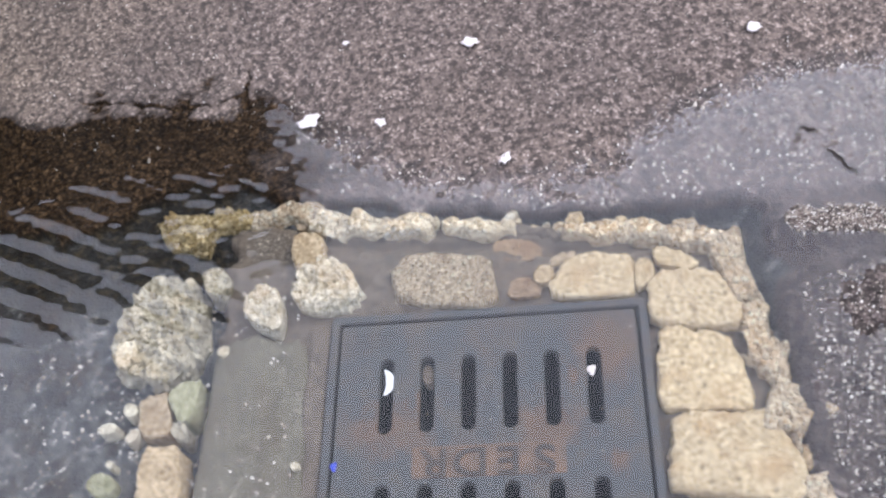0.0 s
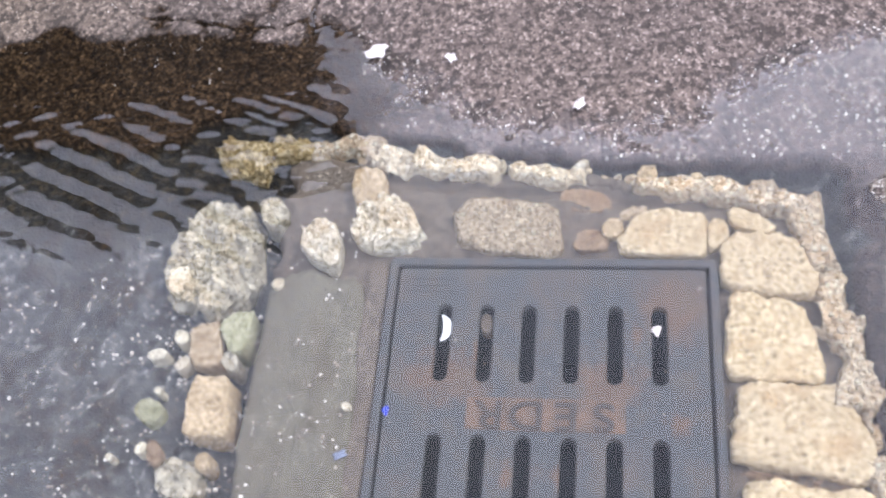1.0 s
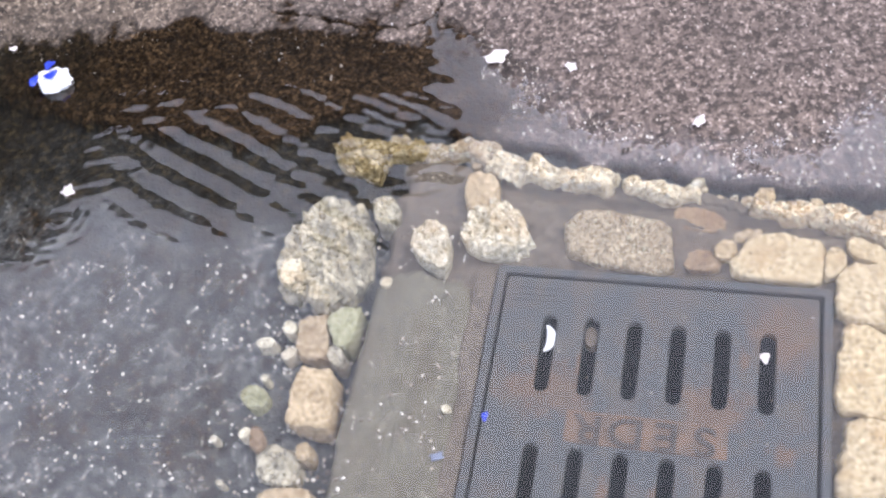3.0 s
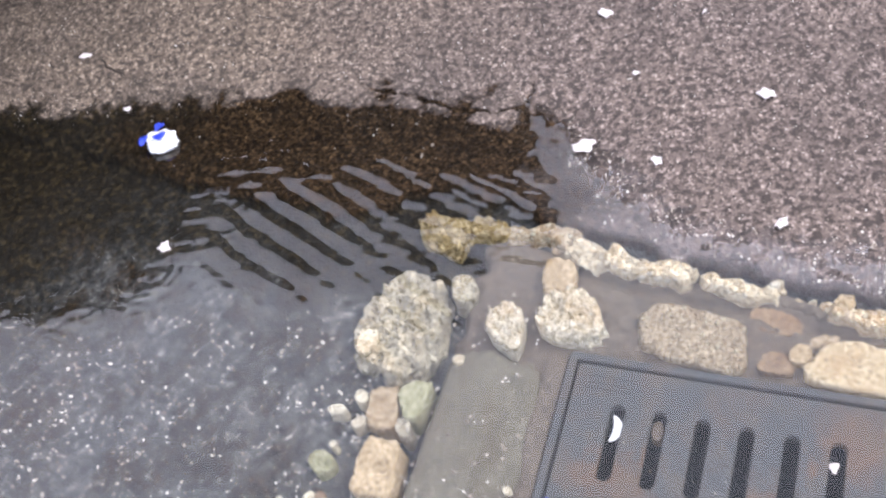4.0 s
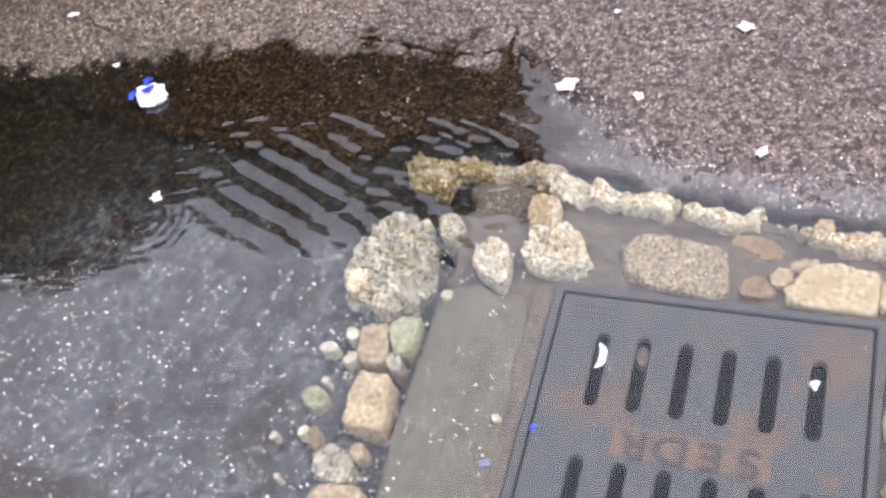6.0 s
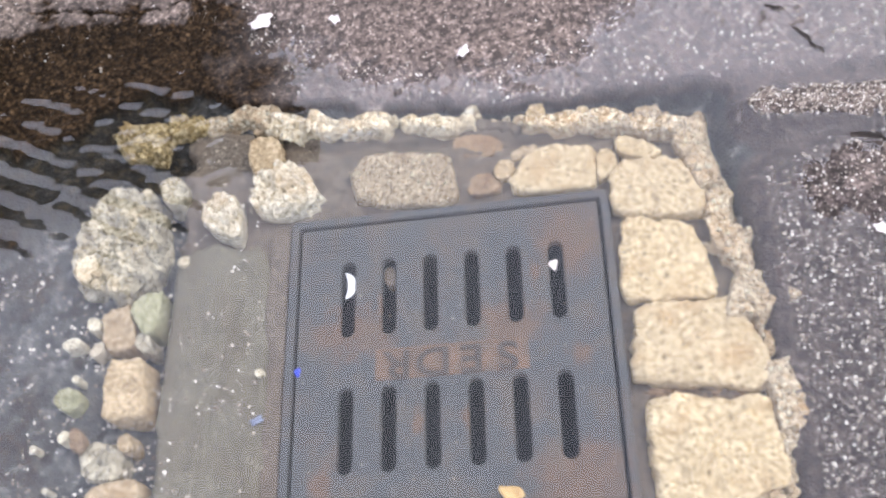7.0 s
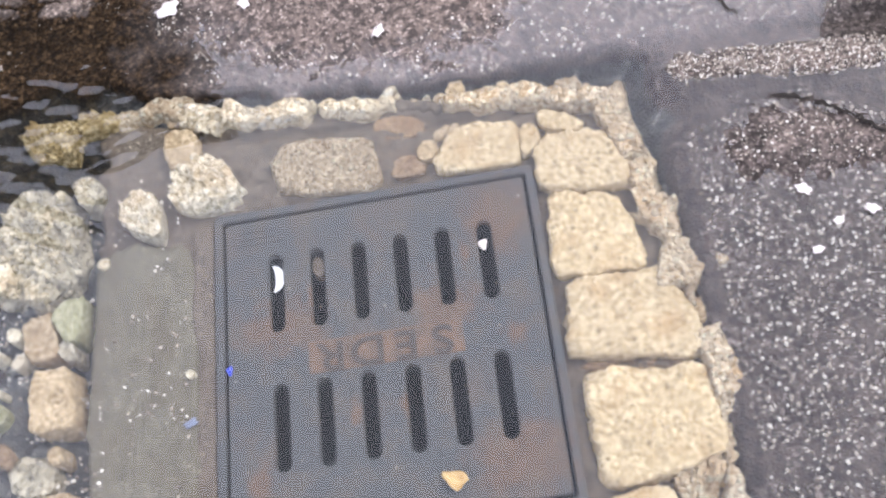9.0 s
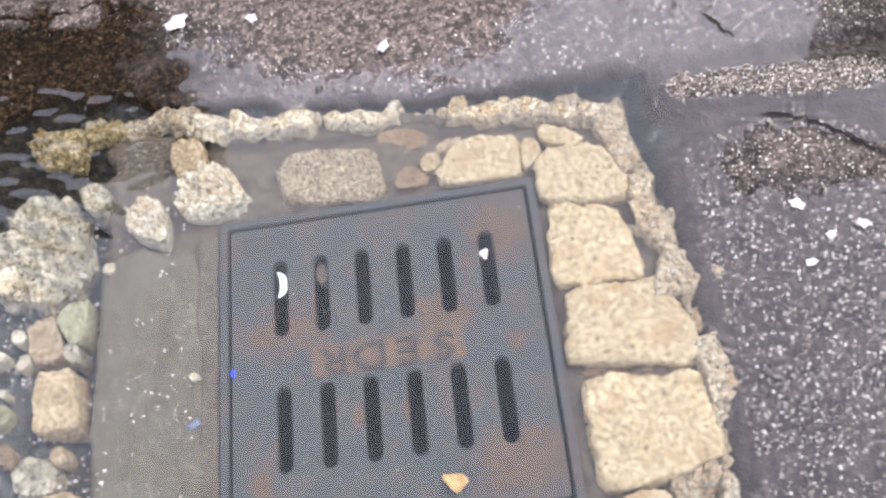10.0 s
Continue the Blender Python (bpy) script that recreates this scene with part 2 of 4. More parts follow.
def iron_material():
    m = Nodes("cast_iron")
    fine = m.noise(85.0, 3.0, 0.6)
    col = m.ramp(fine, (0.3, (0.064, 0.069, 0.072)), (0.7, (0.087, 0.092, 0.095)))
    rust = m.noise(11.0, 6.0, 0.66, 0.5)
    col = m.mix(m.ramp(rust, (0.50, 0.0), (0.66, 0.5)), col, (0.120, 0.096, 0.078))
    wander = m.math("MULTIPLY", m.math("SUBTRACT", m.noise(30.0, 5.0, 0.65), 0.5), 0.10)
    tint = m.ramp(m.noise(55.0, 4.0, 0.6), (0.36, (0.110, 0.076, 0.055)), (0.64, (0.160, 0.106, 0.074)))
    for sx, sy, reach, wide in RUST_SPOTS:
        off = m.add("ShaderNodeVectorMath", Vector=m.add("ShaderNodeMapping", Vector=m.place, Location=(-sx / wide, -sy, 0), Scale=(1 / wide, 1, 0)).outputs[0])
        off.operation = "LENGTH"
        near = m.math("ADD", off.outputs["Value"], wander)
        col = m.mix(m.add("ShaderNodeMapRange", Value=near, From_Min=reach * 0.35, From_Max=reach, To_Min=0.75, To_Max=0.0).outputs[0], col, tint)
    mud = m.noise(19.0, 5.0, 0.65)
    col = m.mix(m.ramp(mud, (0.50, 0.0), (0.66, 0.5)), col, (0.120, 0.104, 0.084))
    return m.finish(col, 0.6, m.bump(m.math("ADD", fine, rust), 0.15, 0.0015), spec=0.05)


def plain_material(name, colour, other, scale=60.0, rough=0.6, spec=0.5):
    m = Nodes(name)
    f = m.noise(scale, 4.0, 0.6)
    return m.finish(m.ramp(f, (0.35, other), (0.65, colour)), rough, m.bump(f, 0.3, 0.001), spec=spec)


def water_material():
    m = Nodes("water")
    x, y, z = m.split()
    # fine wind chop over the open puddle, calm beside the drain
    drawn = m.add("ShaderNodeMapping", Vector=m.place, Rotation=(0, 0, radians(-15)), Scale=(0.30, 1.0, 1.0)).outputs[0]
    chop = m.add("ShaderNodeTexNoise", Vector=drawn, Scale=115.0, Detail=2.0, Roughness=0.5, Distortion=0.6).outputs["Fac"]
    west = m.add("ShaderNodeMapRange", Value=x, From_Min=-0.45, From_Max=-0.95, To_Min=0.05, To_Max=1.0).outputs[0]
    north = m.add("ShaderNodeMapRange", Value=y, From_Min=-0.50, From_Max=-0.10, To_Min=0.06, To_Max=1.0).outputs[0]
    gust = m.ramp(m.noise(6.0, 3.0), (0.40, 0.15), (0.60, 1.0))
    stirred = m.math("MULTIPLY", m.math("MULTIPLY", west, north), gust)
    height = m.math("ADD", m.math("MULTIPLY", m.noise(45.0, 2.0, 0.5), 0.06), m.math("MULTIPLY", m.math("MULTIPLY", chop, stirred), 1.0))
    n = m.bump(height, 0.5, 0.0012)
    clear = m.add("ShaderNodeBsdfTransparent", Color=(0.93, 0.94, 0.93, 1))
    gloss = m.add("ShaderNodeBsdfGlossy", Color=(1, 1, 1, 1), Roughness=0.02, Normal=n)
    facing = m.add("ShaderNodeLayerWeight", Blend=0.5, Normal=n).outputs["Facing"]
    gloss_share = m.math("MULTIPLY_ADD", m.math("POWER", facing, 2.0), 0.38, 0.043)
    mix = m.add("ShaderNodeMixShader", Fac=gloss_share)
    m.link(clear.outputs[0], mix.inputs[1])
    m.link(gloss.outputs[0], mix.inputs[2])
    m.link(mix.outputs[0], m.out.inputs["Surface"])
    return m.mat


def chips_material():
    m = Nodes("aggregate")
    r = m.geo.outputs["Random Per Island"]
    col = m.ramp(r, (0.0, (0.16, 0.13, 0.11)), (0.3, (0.32, 0.27, 0.22)), (0.6, (0.52, 0.46, 0.38)), (0.85, (0.80, 0.76, 0.69)))
    return m.finish(col, 0.45)


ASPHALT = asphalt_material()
CREAM = stone_material("cream_limestone", (0.37, 0.28, 0.165), (0.54, 0.43, 0.265), (0.70, 0.59, 0.40))
PINK = stone_material("tan_granite", (0.26, 0.19, 0.115), (0.46, 0.36, 0.235), (0.74, 0.63, 0.45), 110.0, 170.0)
RUBBLE = stone_material("rubble", (0.34, 0.24, 0.14), (0.60, 0.47, 0.30), (0.82, 0.70, 0.49), 70.0)
CONGLOMERATE = stone_material("conglomerate", (0.31, 0.28, 0.20), (0.45, 0.41, 0.305), (0.63, 0.59, 0.465), 42.0)
CHALK = stone_material("chalky_stone", (0.34, 0.31, 0.22), (0.56, 0.51, 0.39), (0.74, 0.70, 0.57))
TAN = stone_material("tan_stone", (0.25, 0.185, 0.11), (0.43, 0.335, 0.21), (0.60, 0.49, 0.34))
OCHRE = stone_material("ochre_stone", (0.13, 0.09, 0.04), (0.34, 0.255, 0.11), (0.60, 0.50, 0.30), 60.0)
GREEN = stone_material("greenish_stone", (0.20, 0.20, 0.11), (0.33, 0.33, 0.20), (0.48, 0.47, 0.33))
BROWN = stone_material("brown_stone", (0.15, 0.10, 0.065), (0.27, 0.19, 0.125), (0.40, 0.30, 0.20))
MORTAR = mortar_material("cement", (0.080, 0.074, 0.054), (0.150, 0.140, 0.105), (0.25, 0.235, 0.185), (0.110, 0.094, 0.066))
BED = mortar_material("silty_mortar", (0.060, 0.052, 0.043), (0.130, 0.110, 0.088), (0.25, 0.215, 0.17), (0.135, 0.106, 0.080))
WHITISH = stone_material("whitish_crust", (0.36, 0.29, 0.18), (0.64, 0.545, 0.38), (0.86, 0.78, 0.61), 70.0, 130.0)
CRUST = stone_material("pale_crust", (0.30, 0.215, 0.13), (0.56, 0.44, 0.29), (0.80, 0.70, 0.52), 75.0, 130.0)
IRON = iron_material()
WORN = plain_material("worn_iron", (0.080, 0.068, 0.060), (0.052, 0.047, 0.044), 120.0, 0.6, 0.12)
RUSTY = plain_material("rusty_iron", (0.170, 0.115, 0.082), (0.115, 0.091, 0.074), 38.0, 0.75, 0.1)
PALE = plain_material("pale_petal", (0.80, 0.76, 0.74), (0.62, 0.55, 0.54), 140.0)
OCHRE_LEAF = plain_material("ochre_leaf", (0.62, 0.45, 0.20), (0.40, 0.24, 0.08), 110.0)
BLUE = plain_material("blue_plastic", (0.05, 0.09, 0.62), (0.02, 0.04, 0.40), 80.0, 0.3)
WHITE = plain_material("white_plastic", (0.85, 0.87, 0.88), (0.72, 0.75, 0.80), 60.0, 0.35)
DARK_WALL = plain_material("dark_wall", (0.040, 0.031, 0.022), (0.020, 0.015, 0.010), 1.2, 0.9)
PAINT = plain_material("dark_plastic", (0.007, 0.007, 0.007), (0.004, 0.004, 0.004), 3.0, 0.85, 0.15)
RUBBER = plain_material("tyre_rubber", (0.02, 0.02, 0.02), (0.012, 0.012, 0.012), 60.0, 0.85)
BARK = plain_material("dark_bark", (0.022, 0.016, 0.012), (0.012, 0.009, 0.007), 150.0, 0.8)
WATER_SKIN = water_material()
CHIPS = chips_material()
SAND = plain_material("tan_gravel", (0.52, 0.44, 0.31), (0.34, 0.27, 0.18), 70.0, 0.7)


# ---- building helpers ----
def part(name, bm, material, parent=None, label=""):
    """Links a bmesh as one mesh object, under a thing or a part if one is given."""
    me = bpy.data.meshes.new(name)
    bm.to_mesh(me)
    bm.free()
    me.materials.append(material)
    ob = new(name, me)
    if parent is not None:
        ob.parent = parent
        ob.matrix_parent_inverse = Matrix.Translation(parent.location).inverted()
    if label:
        ob["label"] = label
    return ob


def raw(name, verts, faces, material, parent=None, smooth=False):
    me = bpy.data.meshes.new(name)
    me.from_pydata(verts, [], faces)
    me.materials.append(material)
    if smooth:
        me.polygons.foreach_set("use_smooth", [True] * len(me.polygons))
    me.update()
    ob = new(name, me)
    if parent is not None:
        ob.parent = parent
    return ob


def smooth_step(a, b, v):
    f = np.clip((v - a) / (b - a), 0, 1)
    return f * f * (3 - 2 * f)


LATTICE = np.random.default_rng(5).uniform(-1, 1, (256, 256))


def grain(gx, gy, scale, seed=0.0, octaves=3, rough=0.5):
    """Smooth fractal noise about 0 at any points of the plan, in world metres."""
    total, gain = np.zeros(np.shape(gx)), 1.0
    for k in range(octaves):
        u, v = gx * scale + 17.3 * seed + 31.7 * k, gy * scale - 9.1 * seed + 12.9 * k
        i, j = np.floor(u).astype(int), np.floor(v).astype(int)
        f, g = u - i, v - j
        f, g = f * f * (3 - 2 * f), g * g * (3 - 2 * g)
        i0, i1, j0, j1 = i % 256, (i + 1) % 256, j % 256, (j + 1) % 256
        total = total + gain * ((LATTICE[j0, i0] * (1 - f) + LATTICE[j0, i1] * f) * (1 - g) + (LATTICE[j1, i0] * (1 - f) + LATTICE[j1, i1] * f) * g)
        gain, scale = gain * rough, scale * 2.03
    return total


def graded(a, b, low, high, fine, coarse):
    """Grid lines from a to b, close together between low and high."""
    return np.concatenate([np.arange(a, low - coarse / 2, coarse), np.arange(low, high, fine), np.arange(high, b, coarse), [b]])


def line_gap(gx, gy, points):
    """Distance from each point of the plan to a bent line."""
    best = np.full(np.shape(gx), 9.0)
    for (ax, ay), (bx, by) in zip(points, points[1:]):
        run = (bx - ax) ** 2 + (by - ay) ** 2
        f = np.clip(((gx - ax) * (bx - ax) + (gy - ay) * (by - ay)) / run, 0, 1)
        best = np.minimum(best, np.hypot(gx - ax - f * (bx - ax), gy - ay - f * (by - ay)))
    return best


def grid_faces(nx, ny):
    i, j = np.meshgrid(np.arange(nx - 1), np.arange(ny - 1))
    a = (j * nx + i).reshape(-1)
    return np.stack([a, a + 1, a + nx + 1, a + nx], -1).tolist()


def box_bm(x0, y0, z0, x1, y1, z1, bevel=0.0):
    bm = bmesh.new()
    bmesh.ops.create_cube(bm, size=1.0)
    for v in bm.verts:
        v.co = Vector((x0 + (v.co.x + 0.5) * (x1 - x0), y0 + (v.co.y + 0.5) * (y1 - y0), z0 + (v.co.z + 0.5) * (z1 - z0)))
    if bevel:
        bmesh.ops.bevel(bm, geom=bm.edges[:], offset=bevel, segments=2, affect="EDGES", profile=0.6)
    return bm


# ---- the ground ----
SHORE_X = (-2.6, -1.9, -1.55, -1.34, -1.06, -0.79, -0.46, -0.24, -0.12, 0.0, 0.13, 0.31, 0.47, 0.53, 0.70, 0.80, 0.98, 1.6)
SHORE_Y = (0.42, 0.385, 0.35, 0.37, 0.405, 0.467, 0.493, 0.455, 0.43, 0.325, 0.24, 0.20, 0.185, 0.30, 0.385, 0.425, 0.43, 0.45)


# the broken edge where the old asphalt drops into the deep of the puddle
DROP_X = (-2.6, -1.95, -1.62, -1.39, -1.19, -1.03, -0.80, -0.53, -0.42, -0.32, -0.20, -0.10, 0.0, 0.13, 0.31, 0.50, 0.80, 1.6)
DROP_Y = (0.36, 0.360, 0.335, 0.330, 0.318, 0.290, 0.245, 0.222, 0.262, 0.305, 0.290, 0.265, 0.245, 0.210, 0.188, 0.170, 0.200, 0.200)


def ground_height(x, y):
    shore = np.interp(x, SHORE_X, SHORE_Y)
    d = y - shore
    drop = np.interp(x, DROP_X, DROP_Y) + 0.016 * grain(x, y, 22.0, 51.0, 3)
    fall = smooth_step(0.010, -0.012, y - drop)
    up = np.maximum(d, 0)
    soft = np.interp(x, (-0.5, -0.15, 0.5, 0.7), (0.012, 0.10, 0.10, 0.05))
    h = np.where(d > 0, WATER + 0.055 * (1 - np.exp(-up / 0.35)) * up / (up + soft), WATER - 0.011 * (1 - np.exp(np.minimum(d, 0) / 0.025)) * (1 - fall) - 0.036 * fall)
    # a bare film of water over the road beyond the border
    film = smooth_step(0.46, 0.56, x) * smooth_step(0.15, 0.21, y) * smooth_step(1.6, 1.2, x)
    film = np.maximum(film, 1.0 * smooth_step(-0.10, 0.0, x) * smooth_step(0.26, 0.32, y) * smooth_step(0.2, 0.1, x))
    h = np.maximum(h, np.where(film > 0, WATER - 0.0024 - 0.03 * (1 - film), -1))
    # the raised asphalt beside the stone border
    side = np.minimum(x - 0.735, 0.028 - 0.55 * np.maximum(0, x - 0.93) - 0.9 * np.maximum(0, 0.86 - x) ** 1.4 - y)
    crown = 0.0092 * smooth_step(-0.20, -0.02, y) - 0.0042 - 0.0055 * smooth_step(0.83, 0.745, x)
    h = np.maximum(h, WATER + np.where(side > 0, crown * np.tanh(side / 0.035), 0.5 * side))
    # the narrow ridge beyond it
    run = np.clip((x - 0.76) / 0.5, 0, 1)
    gap = np.abs(y - (0.128 - 0.055 * run)) - 0.022 - 0.012 * run + np.maximum(0, 0.76 - x)
    h = np.maximum(h, WATER + np.where(gap < 0, -0.18 * gap, -0.5 * gap))
    # a bank of gravel on the near side of the puddle
    bank = np.minimum(-0.535 - y - 0.25 * (x + 1.05), -0.86 - x)
    h = np.maximum(h, WATER + np.where(bank > 0, 0.05 * np.tanh(bank / 0.2), 0.25 * bank))
    return np.maximum(h, -0.024)


CRACKS = (
    [(-0.225, 0.640), (-0.212, 0.560), (-0.216, 0.520), (-0.203, 0.462)],
    [(-0.60, 0.545), (-0.45, 0.522), (-0.36, 0.500), (-0.27, 0.492), (-0.212, 0.520)],
    [(0.919, 0.084), (0.914, 0.042)],
)


def ground_surface(gx, gy):
    """The ground with its lumps, grain and cracks."""
    h = ground_height(gx, gy)
    film = np.maximum(smooth_step(0.40, 0.56, gx), smooth_step(0.30, 0.20, np.abs(gx - 0.05))) * smooth_step(0.06, 0.16, gy) * smooth_step(0.75, 0.55, gy)
    worn = (1 - 0.8 * smooth_step(0.62, 0.71, gx) * smooth_step(0.06, -0.04, gy)) * (1 - 0.75 * film)
    h = h + worn * 0.0048 * grain(gx, gy, 11.0, 3.0, 3) + (0.6 + 0.4 * worn) * 0.0020 * grain(gx, gy, 52.0, 7.0, 2)
    mound = smooth_step(0.68, 0.75, gx) * smooth_step(0.05, 0.0, gy)
    h += (0.0034 - 0.0024 * mound) * np.abs(grain(gx, gy, 120.0, 1.0, 2)) - 0.0016
    for k, points in enumerate(CRACKS):
        gap = line_gap(gx + 0.006 * grain(gx, gy, 34.0, 20 + k), gy + 0.006 * grain(gx, gy, 34.0, 30 + k), points)
        h = h - 0.007 * smooth_step(0.0055, 0.002, gap) * (0.8 + 0.8 * grain(gx, gy, 45.0, 40 + k, 2))
    return h


def build_ground():
    xs, ys = graded(-2.6, 1.6, -1.5, 1.3, 0.0042, 0.02), graded(-1.0, 1.4, -0.72, 0.90, 0.0042, 0.02)
    gx, gy = np.meshgrid(xs, ys)
    h = ground_surface(gx, gy)
    surround = smooth_step(-0.30, -0.24, gx) * smooth_step(0.72, 0.68, gx) * smooth_step(0.20, 0.16, gy) * smooth_step(-0.68, -0.62, gy)
    h = h * (1 - surround) + surround * -0.05
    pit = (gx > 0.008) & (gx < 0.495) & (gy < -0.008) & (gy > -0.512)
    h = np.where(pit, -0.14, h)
    bend = 0.10 * grain(gx, gy, 3.0, 21.0, 3)
    edge = np.maximum.reduce([smooth_step(-2.10, -2.40, gx + bend), smooth_step(1.22, 1.42, gx + bend), smooth_step(-0.66, -0.84, gy + bend)])
    h = np.maximum(h, np.where(edge > 0, WATER - 0.03 + 0.06 * edge, -1))
    h[:, 0] = h[:, -1] = 0.05
    h[0] = h[-1] = 0.05
    nx, ny = len(xs), len(ys)
    verts = np.stack([gx, gy, h], -1).reshape(-1, 3).tolist()
    faces = grid_faces(nx, ny)
    far = 70.0
    n = len(verts)
    verts += [(-far, -far, 0.05), (far, -far, 0.05), (far, far, 0.05), (-far, far, 0.05)]
    a, b, c, d = 0, nx - 1, ny * nx - 1, (ny - 1) * nx
    faces += [(n, n + 1) + tuple(range(b, a - 1, -1))]
    faces += [(n + 1, n + 2) + tuple(range(c, b - 1, -nx))]
    faces += [(n + 2, n + 3) + tuple(range(d, c + 1))]
    faces += [(n + 3, n) + tuple(range(a, d + 1, nx))]
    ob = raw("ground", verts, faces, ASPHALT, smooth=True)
    for fc in ob.data.polygons[len(faces) - 4:]:
        fc.use_smooth = False
    return tagged(ob, "worn brown-grey asphalt street, partly flooded", "ground", kind="structure")


ground = build_ground()


def build_water():
    """The sheet of water: wavelets fan out over the deep puddle, the rest is nearly calm."""
    xs, ys = graded(-2.56, 1.56, -1.6, 0.12, 0.005, 0.02), graded(-0.96, 0.72, -0.45, 0.50, 0.005, 0.02)
    gx, gy = np.meshgrid(xs, ys)
    warp = grain(gx, gy, 5.0, 2.0, 2)
    lively = smooth_step(-0.06, -0.32, gx) * smooth_step(-0.12, 0.16, gy + 0.12 * (gx + 0.5)) * smooth_step(0.40, 0.29, gy)
    lively *= 1 - 0.6 * smooth_step(-1.0, -1.5, gx)
    broad = np.clip(0.75 + 0.9 * grain(gx, gy, 5.0, 37.0, 2), 0.2, 1.4)
    z = lively * broad * 0.00115 * np.sin(2 * np.pi * ((gx * 0.46 + gy * 0.888) / 0.050) + 2.0 * warp)
    fan = np.hypot((gx + 0.25) * 0.55, gy + 0.75)
    z += lively * 0.00007 * np.sin(2 * np.pi * (fan / 0.027) + 5.0 * warp)
    # short chop, its crests drawn out along the puddle
    along, across = 0.97 * gx + 0.26 * gy, -0.26 * gx + 0.97 * gy
    stir = smooth_step(-0.40, -0.85, gx) * smooth_step(-0.50, -0.10, gy)
    edge = smooth_step(0.10, -0.02, gx) * smooth_step(-0.45, -0.25, gx) * smooth_step(0.12, 0.22, gy) * smooth_step(0.50, 0.42, gy)
    z += (0.00028 * lively + 0.00024 * stir + 0.00026 * edge) * grain(along * 0.35, across, 62.0, 4.0, 2)
    for cx, cy, reach, wave in ((-0.83, 0.03, 0.09, 0.020), (-0.69, 0.105, 0.05, 0.016), (-1.02, 0.05, 0.10, 0.024), (-1.24, -0.03, 0.16, 0.030), (-0.68, -0.02, 0.06, 0.018)):
        r = np.hypot(gx - cx, gy - cy)
        z += 0.00020 * np.sin(2 * np.pi * r / wave + 0.6 * warp) * np.exp(-((r / reach) ** 2)) * smooth_step(0.0, 0.03, r)
    z += 0.00018 * warp
    verts = np.stack([gx, gy, WATER + z], -1).reshape(-1, 3).tolist()
    ob = raw("water", verts, grid_faces(len(xs), len(ys)), WATER_SKIN, smooth=True)
    return tagged(ob, "shallow clear rainwater standing over street and drain", "water", kind="structure")


water = build_water()


# ---- unseen dark walls round the street, added to darken the water's reflection ----
def mirrored_wall(name, x0, x1, y0, y1, top, label):
    ob = part(name, box_bm(x0, y0, 0.0, x1, y1, top, 0.03), DARK_WALL)
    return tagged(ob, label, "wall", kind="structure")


mirrored_wall("wall_west", -30.0, -3.6, 8.0, 8.4, 11.6, "unseen tall dark wall across the street, added for its reflection")
mirrored_wall("wall_east", 5.2, 30.0, 8.0, 8.4, 12.0, "unseen tall dark wall beyond the street, added for its reflection")


def build_van():
    """The dark nose of an assumed van, its flank along the puddle: added to shade the street and show mirrored in the
    water.
    """
    van = new("parked_van")
    van.location = (-2.7, 2.8, 0.06)
    tagged(van, "assumed dark van, added to shade the edge of the puddle", "van")
    profile = [(0.20, 0.27), (0.12, 0.36), (0.17, 0.66), (0.45, 0.96), (1.05, 1.20), (1.95, 1.95), (2.4, 2.12), (5.4, 2.10), (5.5, 0.9), (5.45, 0.27)]
    bm = bmesh.new()
    rows = [[bm.verts.new((x, y, z)) for y, z in profile] for x in (-3.40, -1.56)]
    n = len(profile)
    for i in range(n):
        j = (i + 1) % n
        bm.faces.new((rows[0][i], rows[0][j], rows[1][j], rows[1][i]))
    bm.faces.new(rows[0])
    bm.faces.new(rows[1])
    bmesh.ops.recalc_face_normals(bm, faces=bm.faces[:])
    bmesh.ops.bevel(bm, geom=bm.edges[:], offset=0.05, segments=3, affect="EDGES", profile=0.5)
    part("body", bm, PAINT, van)
    # wider box out of view, added only to deepen shade on the street
    part("side_box", box_bm(-3.30, 0.97, 0.20, -1.05, 5.4, 0.90, 0.04), PAINT, van)
    for x in (-3.25, -2.42):
        for y in (1.05, 4.5):
            bm = bmesh.new()
            bmesh.ops.create_cone(bm, cap_ends=True, segments=40, radius1=0.33, radius2=0.33, depth=0.20, matrix=pose(x, y, 0.375, 0, 90, 0))
            bmesh.ops.bevel(bm, geom=[e for e in bm.edges if len(e.link_faces) == 2 and e.calc_face_angle() > 1], offset=0.03, segments=3, affect="EDGES")
            tyre = part("tyre", bm, RUBBER, van)
            bm = bmesh.new()
            bmesh.ops.create_cone(bm, cap_ends=True, segments=32, radius1=0.20, radius2=0.18, depth=0.23, matrix=pose(x, y, 0.375, 0, 90, 0))
            part("rim", bm, IRON, tyre)
    return van


build_van()


